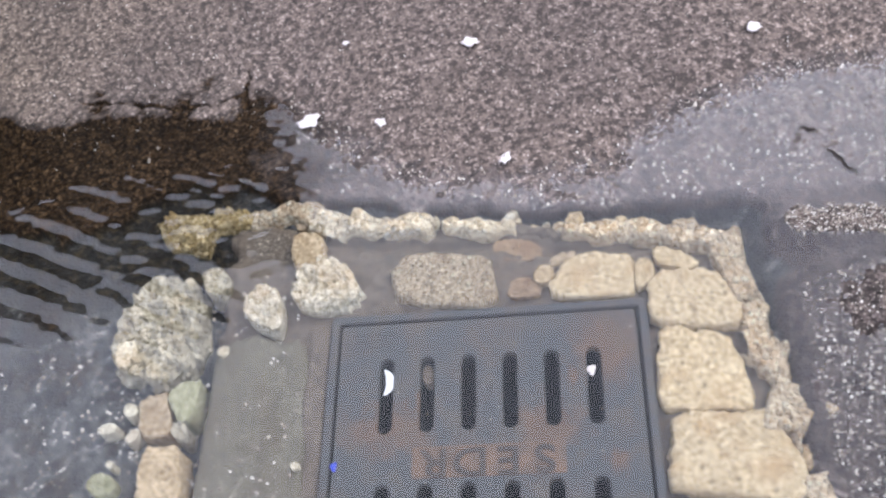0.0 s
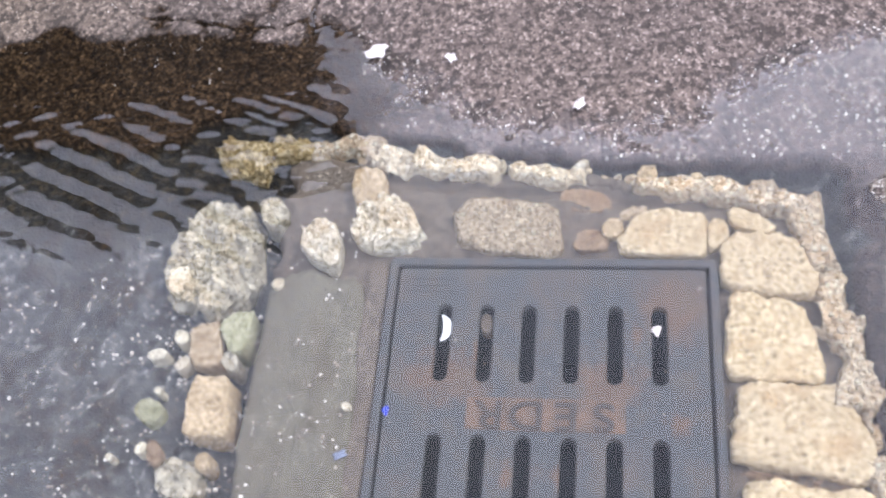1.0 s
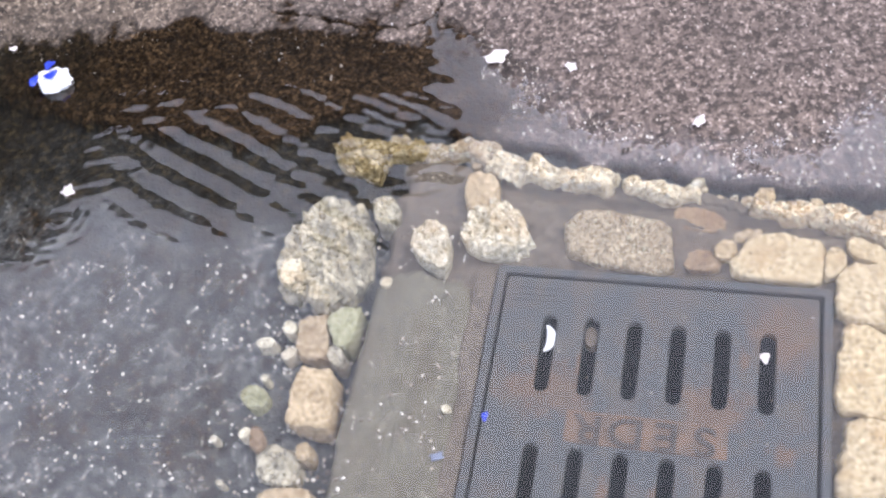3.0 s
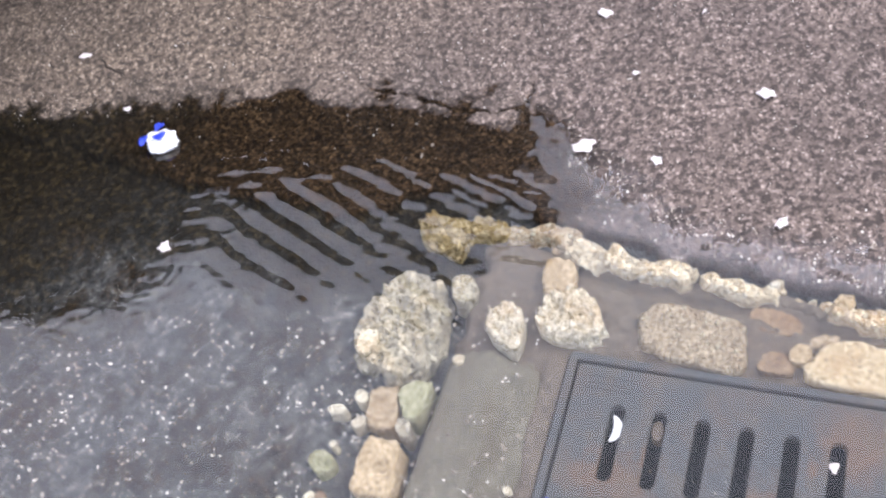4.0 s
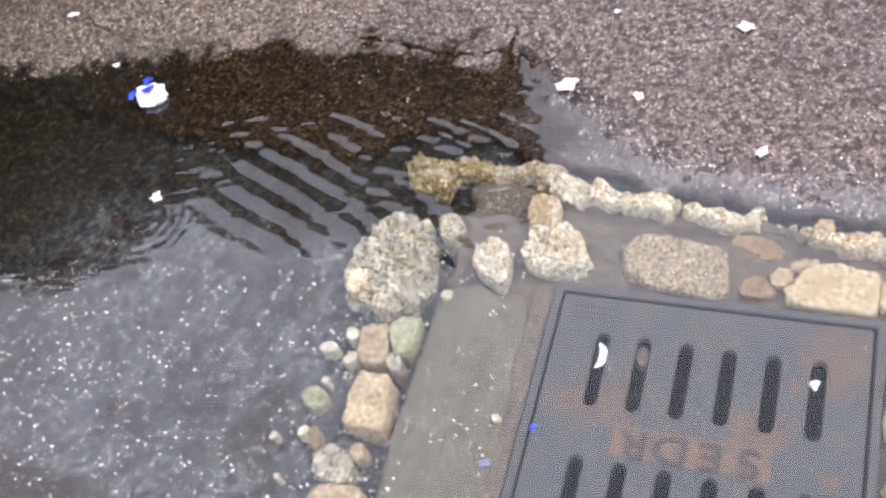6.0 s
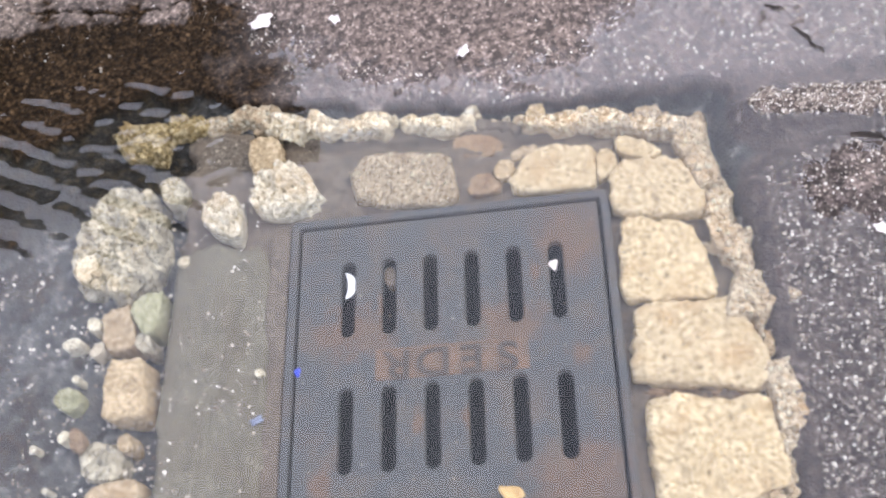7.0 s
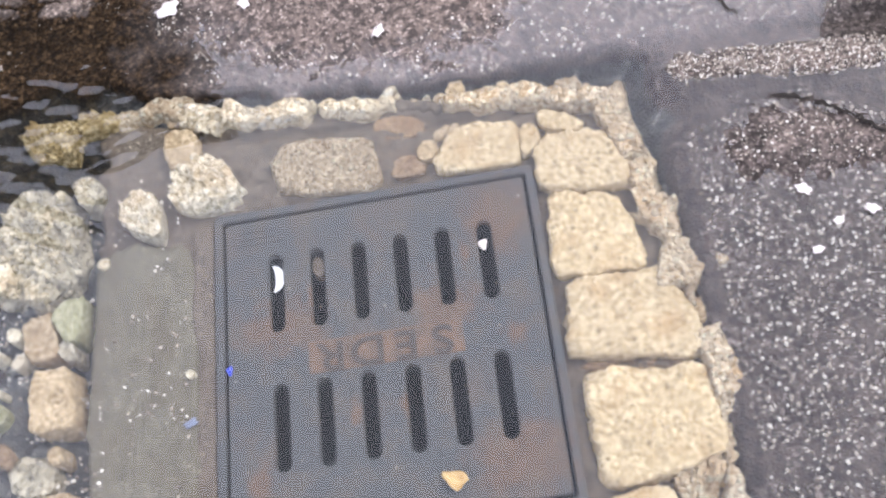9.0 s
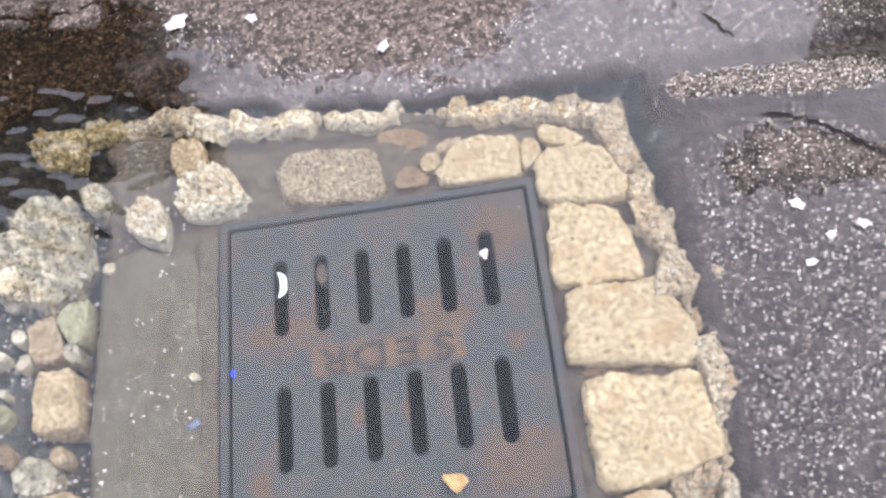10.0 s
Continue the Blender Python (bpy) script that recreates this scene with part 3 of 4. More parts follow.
# ---- the stone border of the drain ----
def stone_bm(cx, cy, length, depth, turn, skew, taper, lean, top, square=4.0, rough=0.10, seed=0, base=-0.055, rings=9, around=56):
    """A worn block: an uneven outline, a flat or broken top, chipped edges. turn, skew in degrees."""
    rnd = random.Random(seed)
    a, b = radians(turn), radians(turn + 90 + skew)
    u, v = Vector((math.cos(a), math.sin(a), 0)) * length / 2, Vector((math.cos(b), math.sin(b), 0)) * depth / 2
    off = Vector((rnd.uniform(0, 90), rnd.uniform(0, 90), rnd.uniform(0, 90)))
    size = min(length, depth)
    edge = min(0.22 * size, 0.014)
    broken = rough >= 0.12
    bm = bmesh.new()
    levels = [(1.04, base), (1.03, -0.03)]
    if broken:
        levels += [(1.0, top - 0.22 * size), (0.975, top - 0.10 * size), (0.91, top - 0.03 * size)]
    else:
        levels += [(1.005, top - edge), (0.99, top - 0.45 * edge), (0.965, top - 0.14 * edge), (0.92, top)]
    levels += [(0.91 * (1 - (i + 1) / rings), top) for i in range(rings - 1)]
    loops = []
    for r, z in levels:
        loop = []
        for i in range(around):
            w = 2 * math.pi * (i + 0.5) / around
            c, s = math.cos(w), math.sin(w)
            p = (abs(c) ** square + abs(s) ** square) ** (-1 / square)
            f, g = c * p * r, s * p * r
            q = Vector((cx, cy, 0)) + u * f + v * g + (u * taper + v * lean) * f * g
            q3 = Vector((q.x, q.y, z))
            n1 = noise.fractal(q3 * (3.2 / size) + off, 0.8, 2.1, 4)
            n2 = noise.fractal(q3 * (9.0 / size) + off * 2, 0.8, 2.0, 3) + 0.9 * (0.45 - noise.voronoi(q3 * (4.0 / size) + off)[0][0])
            n3 = noise.fractal(q3 * 120.0 + off, 0.7, 2.1, 3)
            out = Vector((q.x - cx, q.y - cy, 0)) * (rough * (1.1 * n1 + 0.5 * n2) + 0.0012 / size * n3) * (1.0 if r > 0.9 else 0.4)
            lift = size * rough * (0.9 * n1 + 0.6 * n2) * (0.7 if r > 0.97 else 1.0) * (1.0 if broken else 0.6) + 0.0018 * n3 if z > base else 0.0
            loop.append(bm.verts.new((q.x + out.x, q.y + out.y, min(z + lift, top + 0.25 * size))))
        loops.append(loop)
    for lo, hi in zip(loops, loops[1:]):
        for i in range(around):
            j = (i + 1) % around
            bm.faces.new((lo[i], lo[j], hi[j], hi[i]))
    mid = bm.verts.new(sum((v2.co for v2 in loops[-1]), Vector()) / around)
    for i in range(around):
        bm.faces.new((loops[-1][i], loops[-1][(i + 1) % around], mid))
    for fc in bm.faces:
        fc.smooth = rough < 0.135 and rough != 0.12
    return bm


RIM_LINE = [(-0.30, 0.235), (-0.17, 0.228), (0.02, 0.196), (0.16, 0.182), (0.36, 0.160), (0.52, 0.142), (0.645, 0.118), (0.660, 0.03), (0.672, -0.08), (0.708, -0.17), (0.702, -0.27), (0.718, -0.36), (0.705, -0.46), (0.690, -0.66)]


def build_bed():
    """The rough mortar that holds the border stones, with the drain's opening left out."""
    step = 0.005
    xs, ys = np.arange(-0.215, 0.7251, step), np.arange(-0.64, 0.2401, step)
    gx, gy = np.meshgrid(xs, ys)
    z = -0.016 + 0.005 * grain(gx, gy, 26.0, 11.0, 3) + 0.0022 * grain(gx, gy, 110.0, 4.0, 2)
    # filled nearly flush behind the top row and along the frame
    z += 0.0065 * smooth_step(-0.01, 0.05, gy) * smooth_step(-0.10, 0.02, gx) * smooth_step(0.56, 0.50, gx)
    z += 0.0110 * smooth_step(-0.050, -0.036, gx) * smooth_step(0.0, -0.01, gx) * smooth_step(0.02, -0.02, gy)
    reach_y = np.interp(gx, [p[0] for p in RIM_LINE[:7]], [p[1] for p in RIM_LINE[:7]])
    reach_x = np.interp(-gy, [-p[1] for p in RIM_LINE[6:]], [p[0] for p in RIM_LINE[6:]])
    inside = np.minimum.reduce([gx + 0.205, reach_y - gy, reach_x - gx]) + 0.012 * grain(gx, gy, 30.0, 8.0, 3)
    z -= 0.045 * smooth_step(0.012, -0.012, inside)
    z -= 0.012 * smooth_step(0.016, 0.0, np.abs(reach_y - gy - 0.040 + 0.012 * grain(gx, gy, 16.0, 6.0, 2))) * smooth_step(-0.05, 0.02, gx) * smooth_step(0.55, 0.5, gx)
    keep = ~((gx > -0.008) & (gx < 0.503) & (gy < 0.003) & (gy > -0.523))
    nx = len(xs)
    faces = [f for f in grid_faces(nx, len(ys)) if keep.flat[f[0]]]
    used = sorted({i for f in faces for i in f})
    index = {i: k for k, i in enumerate(used)}
    points = np.stack([gx, gy, z], -1).reshape(-1, 3)[used].tolist()
    return raw("drain_surround", points, [tuple(index[i] for i in f) for f in faces], BED, smooth=True)


surround = tagged(build_bed(), "submerged mortar bed edged with rough pale stones", "stone border", kind="structure")


def border_stone(material, label, *shape, name="stone", **more):
    return part(name, stone_bm(*shape, **more), material, surround, label)


border_stone(PINK, "tan granular block", 0.180, 0.065, 0.172, 0.106, -3, 13, -0.08, 0.04, 0.004, square=4.2, rough=0.08, seed=1)
border_stone(BROWN, "", 0.312, 0.041, 0.054, 0.041, 6, 7, -0.28, 0.05, -0.002, square=2.6, seed=2)
border_stone(TAN, "round pinkish pebble set in mortar", 0.347, 0.060, 0.036, 0.036, 18, -6, -0.06, 0.11, 0.004, square=2.2, rough=0.05, seed=3)
border_stone(CREAM, "", 0.430, 0.053, 0.130, 0.088, -5, -11, -0.16, -0.03, 0.005, square=4.2, rough=0.07, seed=4)
border_stone(CREAM, "", 0.509, 0.053, 0.036, 0.050, 28, -29, -0.16, -0.26, 0.002, square=2.6, seed=5)
border_stone(BROWN, "", 0.303, 0.121, 0.084, 0.049, -2, 13, -0.09, 0.12, -0.010, square=3.0, seed=6)
border_stone(TAN, "", 0.378, 0.093, 0.040, 0.030, 8, -37, 0.07, 0.11, -0.006, square=2.6, seed=7)
border_stone(BROWN, "", 0.075, 0.110, 0.090, 0.060, 4, 0, 0.1, 0.0, -0.014, square=2.6, seed=8)
# the outer rim: ragged ridges of crusted rubble
def crust(x0, y0, x1, y1, width, top, seed, material):
    """A ragged ridge between two points, broken at its edges and lumpy on top."""
    run = math.hypot(x1 - x0, y1 - y0)
    tx, ty = (x1 - x0) / run, (y1 - y0) / run
    along, across = np.arange(-0.02, run + 0.0201, 0.003), np.arange(-0.75 * width, 0.7501 * width, 0.003)
    ga, gc = np.meshgrid(along, across)
    gx, gy = x0 + ga * tx - gc * ty, y0 + ga * ty + gc * tx
    bend = 0.011 * grain(ga, ga * 0, 14.0, seed, 3)
    half = 0.5 * width * (1 + 0.50 * grain(ga, gc * 0, 15.0, seed + 5, 3))
    side = np.minimum(half - np.abs(gc - bend), np.minimum(ga + 0.008, run + 0.008 - ga)) + 0.0060 * grain(gx, gy, 40.0, seed, 4, 0.6)
    lump = 0.007 * grain(gx, gy, 24.0, seed, 3) + 0.0035 * np.abs(grain(gx, gy, 70.0, seed + 2, 3)) + 0.0013 * grain(gx, gy, 190.0, seed + 3, 2) - 0.002
    z = -0.05 + (top + 0.05 + lump) * smooth_step(-0.010, 0.010, side)
    verts = np.stack([gx, gy, z], -1).reshape(-1, 3).tolist()
    faces = grid_faces(len(along), len(across))
    ob = raw("rim_crust", verts, faces, material, surround, smooth=True)
    return ob


for seed, (x0, y0, x1, y1, wide, high, material) in enumerate((
        (-0.335, 0.212, -0.170, 0.232, 0.052, -0.004, OCHRE), (-0.165, 0.232, -0.050, 0.219, 0.056, 0.004, CRUST), (-0.052, 0.208, 0.022, 0.194, 0.046, 0.009, WHITISH), (0.015, 0.194, 0.158, 0.176, 0.036, 0.011, WHITISH),
        (0.185, 0.171, 0.300, 0.168, 0.042, 0.011, WHITISH), (0.300, 0.158, 0.392, 0.142, 0.030, -0.002, BED), (0.388, 0.150, 0.540, 0.130, 0.042, 0.012, CRUST),
        (0.525, 0.126, 0.655, 0.110, 0.068, 0.014, CRUST), (0.632, 0.100, 0.668, 0.000, 0.048, 0.006, CRUST), (0.664, -0.020, 0.678, -0.105, 0.036, 0.004, CRUST),
        (0.678, -0.100, 0.706, -0.225, 0.078, 0.008, CRUST), (0.702, -0.235, 0.700, -0.305, 0.026, 0.000, CRUST), (0.703, -0.305, 0.722, -0.400, 0.042, 0.006, CRUST), (0.712, -0.400, 0.690, -0.580, 0.036, 0.004, CRUST))):
    crust(x0, y0, x1, y1, wide, high, 3 + 7 * seed, material)
# broken stones caught in the rim
border_stone(OCHRE, "algae-stained ochre stone", -0.296, 0.210, 0.091, 0.090, 3, 26, 0.01, -0.01, -0.002, square=2.8, rough=0.16, seed=10)
border_stone(OCHRE, "algae-stained ochre stone", -0.206, 0.233, 0.076, 0.048, -5, 29, 0.02, -0.06, -0.004, square=2.8, rough=0.16, seed=11)
border_stone(CREAM, "", 0.560, 0.071, 0.076, 0.034, -23, 18, 0.07, -0.29, 0.006, square=2.6, rough=0.08, seed=18)
border_stone(RUBBLE, "", 0.648, 0.035, 0.056, 0.075, -40, 43, 0.10, 0.10, 0.002, square=2.8, rough=0.16, seed=19)
# the column of pale blocks beside the grate
border_stone(CREAM, "", 0.577, -0.003, 0.136, 0.108, -4, 13, -0.14, 0.01, 0.008, square=3.8, rough=0.08, seed=25, rings=13, around=80)
border_stone(CREAM, "", 0.577, -0.128, 0.130, 0.142, -4, 9, -0.15, -0.07, 0.006, square=6, rough=0.08, seed=26, rings=13, around=80)
border_stone(CREAM, "", 0.607, -0.265, 0.180, 0.134, -4, 7, -0.08, 0.10, 0.006, square=8, rough=0.08, seed=27, rings=13, around=80)
border_stone(BROWN, "", 0.611, -0.341, 0.169, 0.022, -6, 3, -0.01, -0.07, -0.012, square=3.0, rough=0.20, seed=28)
border_stone(CREAM, "", 0.615, -0.423, 0.184, 0.150, 4, -4, 0.01, -0.15, 0.007, square=6, rough=0.09, seed=29, rings=13, around=80)
border_stone(RUBBLE, "", 0.653, -0.510, 0.062, 0.066, -5, -7, 0.15, 0.21, 0.000, square=3.0, rough=0.14, seed=30)
border_stone(CREAM, "", 0.570, -0.555, 0.110, 0.085, 1, 0, 0.01, 0.11, 0.005, square=3.6, rough=0.07, seed=31)
# small rubble packed into the outer edge
rim_dice = random.Random(77)
for (ax, ay), (bx, by) in zip(RIM_LINE[1:], RIM_LINE[2:]):
    run = math.hypot(bx - ax, by - ay)
    for k in range(int(run / 0.024)):
        f, side = rim_dice.random(), rim_dice.gauss(0, 0.011)
        x, y = ax + f * (bx - ax) - side * (by - ay) / run, ay + f * (by - ay) + side * (bx - ax) / run
        big = rim_dice.uniform(0.012, 0.034)
        border_stone(rim_dice.choice((RUBBLE, CRUST, CREAM, TAN, CREAM)), "", x, y, big, big * rim_dice.uniform(0.6, 1.0), rim_dice.uniform(0, 180), 0, 0, 0, rim_dice.uniform(-0.012, 0.004), square=2.6, rough=0.14, seed=100 + k, rings=4, around=16)
# the smooth cement fillet on the other side
border_stone(MORTAR, "smooth grey cement fillet beside the grate", -0.118, -0.270, 0.170, 0.500, -2, 3, -0.02, 0.02, -0.002, name="cement", square=6.0, rough=0.045, seed=32, rings=12, around=90)


# ---- the drain grate ----
def slot_loop(cx, y0, y1, half, z, grow=0.0):
    """A long hole with round ends, as a ring of points."""
    h, pts = half + grow, []
    for k in range(7):
        w = math.pi * k / 6
        pts.append((cx + h * math.cos(w), y1 - half + h * math.sin(w), z))
    for k in range(7):
        w = math.pi + math.pi * k / 6
        pts.append((cx + h * math.cos(w), y0 + half + h * math.sin(w), z))
    return pts


def rim_loop(x0, y0, x1, y1, z, radius):
    pts = []
    for cx, cy, first in ((x1 - radius, y1 - radius, 0), (x0 + radius, y1 - radius, 90), (x0 + radius, y0 + radius, 180), (x1 - radius, y0 + radius, 270)):
        for k in range(4):
            w = radians(first + 30 * k)
            pts.append((cx + radius * math.cos(w), cy + radius * math.sin(w), z))
    return pts


def plate_with_holes(outer, holes, top, thick, soften):
    """A plate from outlines made by functions of (z, grow); its top edges are softened."""
    bm = bmesh.new()
    flat_edges = []
    for make, sign in [(outer, -1)] + [(h, 1) for h in holes]:
        loops = [[bm.verts.new(p) for p in make(z, g)] for z, g in ((top, sign * soften), (top - soften, 0.0), (top - thick, 0.0))]
        n = len(loops[0])
        for i in range(n):
            flat_edges.append(bm.edges.new((loops[0][i], loops[0][(i + 1) % n])))
        for lo, hi in zip(loops, loops[1:]):
            for i in range(n):
                j = (i + 1) % n
                bm.faces.new((lo[i], lo[j], hi[j], hi[i]))
    bmesh.ops.triangle_fill(bm, use_beauty=True, use_dissolve=False, edges=flat_edges)
    bmesh.ops.recalc_face_normals(bm, faces=bm.faces[:])
    return bm


def letter(sign, size, cx, cy, z, material, parent):
    """One cast letter, standing on its head as seen from the near side."""
    cu = bpy.data.curves.new("letter", "FONT")
    cu.body, cu.size, cu.extrude, cu.align_x, cu.align_y = sign, size, 0.0016, "CENTER", "CENTER"
    cu.offset = 0.0008
    ob = new("letter_curve", cu)
    me = bpy.data.meshes.new_from_object(ob)
    bpy.data.objects.remove(ob)
    me.transform(pose(cx, cy, z, 0, 0, 180) @ Matrix.Diagonal((1.18, 1.0, 1.0, 1.0)))
    me.materials.append(material)
    done = new("letter", me)
    done.parent = parent
    done["label"] = "cast iron letter " + sign
    return done


def build_grate():
    grate = new("drain_grate")
    tagged(grate, "rusted cast iron drain grate under shallow water", "drain grate")
    ring = plate_with_holes(lambda z, g: rim_loop(-0.004 - g, -0.524 - g, 0.506 + g, 0.004 + g, z, 0.008), [lambda z, g: rim_loop(0.009 - g, -0.511 - g, 0.493 + g, -0.009 + g, z, 0.005)], 0.002, 0.06, 0.002)
    part("frame", ring, IRON, grate, "cast iron frame set in the mortar")
    holes = []
    for row in ((-0.207, -0.078), (-0.420, -0.289)):
        for k in range(6):
            holes.append(lambda z, g, x=0.092 + 0.065 * k, r=row: slot_loop(x, r[0], r[1], 0.0115, z, g))
    cover = plate_with_holes(lambda z, g: rim_loop(0.014 - g, -0.506 - g, 0.488 + g, -0.014 + g, z, 0.006), holes, 0.0, 0.014, 0.002)
    cover = part("cover", cover, IRON, grate, "slotted cast iron cover, rust brown in patches")
    panel = part("panel", box_bm(0.137, -0.282, -0.004, 0.368, -0.232, 0.0012, 0.001), RUSTY, cover, "raised rusty name panel")
    for sign, x in zip("SEDR", (0.337, 0.284, 0.226, 0.172)):
        letter(sign, 0.062, x, -0.257, 0.0018, WORN, cover)
    for x0, x1, y0, y1 in ((0.03, 0.105, -0.034, -0.031), (0.03, 0.105, -0.056, -0.053), (0.03, 0.033, -0.054, -0.033), (0.04, 0.095, -0.046, -0.042)):
        part("bar", box_bm(x0, y0, -0.003, x1, y1, 0.0014, 0.0004), IRON, cover)
    return grate


build_grate()


# ---- loose stones ----
def loose_stone(name, material, label, category, *shape, group="", **more):
    ob = part(name, stone_bm(*shape, **more), material)
    return tagged(ob, label, category, group)


loose_stone("rock", CONGLOMERATE, "large grey pebbly conglomerate rock in the water", "rock", -0.303, 0.008, 0.142, 0.205, -12, 6, -0.14, 0.04, 0.012, square=2.6, rough=0.15, seed=40, rings=16, around=96)
loose_stone("rock", CHALK, "small yellowish angular stone against the big rock", "rock", -0.347, -0.049, 0.036, 0.048, 2, 5, 0.01, -0.02, 0.022, square=3.0, rough=0.10, seed=41)
loose_stone("rock", CONGLOMERATE, "small grey pebbly stone beside the big rock", "rock", -0.216, 0.090, 0.046, 0.058, 3, 12, 0.09, -0.04, 0.012, square=2.6, rough=0.12, seed=42)
loose_stone("rock", CHALK, "pale rounded knobbly stone on the cement", "rock", -0.122, 0.027, 0.068, 0.084, -9, 18, -0.05, 0.22, 0.022, square=2.5, rough=0.12, seed=43, rings=12, around=72)
loose_stone("rock", TAN, "orange-tan smooth stone behind the white one", "rock", -0.056, 0.139, 0.058, 0.078, 8, 1, 0.01, -0.05, 0.010, square=3.0, rough=0.08, seed=44)
loose_stone("rock", CHALK, "whitish angular broken stone at the grate corner", "rock", -0.022, 0.062, 0.100, 0.100, 24, 4, -0.12, 0.30, 0.026, square=2.8, rough=0.15, seed=45, rings=14, around=80)
loose_stone("rock", TAN, "tan stone in the row beside the cement", "rock", -0.285, -0.155, 0.052, 0.078, 7, 6, -0.10, 0.08, 0.004, square=4.5, rough=0.10, seed=46)
loose_stone("rock", GREEN, "greenish wedge-shaped stone beside the cement", "rock", -0.237, -0.135, 0.048, 0.072, 20, -10, 0.42, 0.09, 0.006, square=2.8, rough=0.10, seed=47)
loose_stone("pebble", CONGLOMERATE, "small grey pebble beside the cement", "pebble", -0.240, -0.183, 0.024, 0.036, 15, 10, 0.09, -0.01, 0.002, square=2.4, seed=48)
loose_stone("rock", TAN, "tan block in the row beside the cement", "rock", -0.259, -0.260, 0.070, 0.100, 2, 5, -0.10, 0.05, 0.006, square=6, rough=0.08, seed=49)
loose_stone("rock", TAN, "pale tan block in the row beside the cement", "rock", -0.260, -0.450, 0.088, 0.085, 5, -5, 0.03, 0.03, 0.008, square=3.6, rough=0.09, seed=50)
loose_stone("pebble", GREEN, "pale greenish pebble on the puddle floor", "pebble", -0.354, -0.269, 0.036, 0.045, 45, 5, -0.05, 0.0, 0.004, square=2.4, rough=0.12, seed=51)
loose_stone("pebble", BROWN, "brown pebble on the puddle floor", "pebble", -0.332, -0.335, 0.023, 0.039, 1, 16, -0.10, 0.0, 0.000, square=2.4, rough=0.12, seed=52)
loose_stone("pebble", TAN, "reddish fragment below the tan block", "pebble", -0.252, -0.345, 0.022, 0.030, 20, 0, 0.1, 0.0, -0.004, square=2.6, rough=0.10, seed=66)
loose_stone("rock", CONGLOMERATE, "grey flat stone below the tan block", "rock", -0.290, -0.370, 0.070, 0.060, -10, 8, 0.1, 0.0, -0.010, square=3.0, rough=0.10, seed=67)
for px, py, pl, pd, seed in ((-0.328, -0.144, 0.024, 0.023, 53), (-0.361, -0.175, 0.031, 0.018, 54), (-0.316, -0.190, 0.027, 0.018, 55), (-0.185, -0.046, 0.019, 0.020, 56), (-0.352, -0.330, 0.016, 0.020, 57), (-0.398, -0.345, 0.013, 0.011, 62), (-0.368, -0.412, 0.012, 0.009, 63), (-0.345, -0.236, 0.012, 0.012, 58), (-0.043, -0.253, 0.014, 0.014, 59)):
    loose_stone("pebble", CHALK, "small white pebble under the water", "pebble", px, py, pl, pd, 37 * seed % 180, 5, 0.0, 0.0, 0.004, group="white pebbles", square=2.3, rough=0.06, seed=seed, around=18)


# ---- litter ----
def flake_bm(cx, cy, z, length, width, turn, seed, curl=0.25, lobes=5):
    """A small curled petal or scrap with an uneven outline and some thickness."""
    rnd = random.Random(seed)
    bm = bmesh.new()
    n, thick = 16, 0.0008
    outer, inner = [], []
    ph = rnd.uniform(0, 6)
    a = radians(turn)
    for i in range(n):
        w = 2 * math.pi * i / n
        r = 1 + 0.28 * math.sin(lobes * w + ph) * rnd.uniform(0.6, 1) + rnd.uniform(-0.1, 0.1)
        for store, f in ((outer, 1.0), (inner, 0.5)):
            x, y = length / 2 * r * f * math.cos(w), width / 2 * r * f * math.sin(w)
            lift = curl * width * f * f * (0.5 + 0.5 * math.sin(2 * w + ph)) + rnd.uniform(0, 0.08) * width
            store.append(Vector((cx + x * math.cos(a) - y * math.sin(a), cy + x * math.sin(a) + y * math.cos(a), z + 0.001 + lift)))
    for side in (0, 1):
        dz = Vector((0, 0, -thick * side))
        o, m2 = [bm.verts.new(p + dz) for p in outer], [bm.verts.new(p + dz) for p in inner]
        c = bm.verts.new(Vector((cx, cy, z + 0.0015)) + dz)
        for i in range(n):
            j = (i + 1) % n
            bm.faces.new((o[i], o[j], m2[j], m2[i]))
            bm.faces.new((m2[i], m2[j], c))
        if side == 0:
            first = o
        else:
            for i in range(n):
                bm.faces.new((first[i], first[(i + 1) % n], o[(i + 1) % n], o[i]))
    bmesh.ops.recalc_face_normals(bm, faces=bm.faces[:])
    for fc in bm.faces:
        fc.smooth = True
    return bm


def height_at(x, y):
    return max(float(ground_height(np.array(x), np.array(y))), WATER)


def petal(x, y, length, width, turn, seed, label="pale fallen petal lying on the wet asphalt"):
    ob = part("petal", flake_bm(x, y, height_at(x, y) + 0.001, 0.86 * length, 0.86 * width, turn, seed), PALE)
    return tagged(ob, label, "petal", "scattered petals")


petal(-0.080, 0.426, 0.050, 0.034, 20, 1, "pale ragged petal at the edge of the water")
petal(0.062, 0.403, 0.026, 0.020, -50, 2)
petal(0.290, 0.294, 0.030, 0.018, 60, 3)
petal(-0.105, 0.759, 0.036, 0.024, -20, 4)
petal(-1.274, 0.549, 0.036, 0.018, 10, 5)
petal(0.887, -0.122, 0.028, 0.018, -40, 6)
petal(0.922, -0.179, 0.020, 0.014, 30, 7)
petal(0.972, -0.169, 0.024, 0.018, -30, 8)
petal(0.883, -0.219, 0.022, 0.014, 10, 9)
petal(0.752, 0.544, 0.030, 0.026, 0, 10)
petal(0.232, 0.566, 0.036, 0.026, -15, 11)
petal(-0.014, 0.604, 0.016, 0.012, 0, 12)
petal(-0.828, 0.081, 0.026, 0.030, 70, 13, "pale petal floating on the rippled puddle")
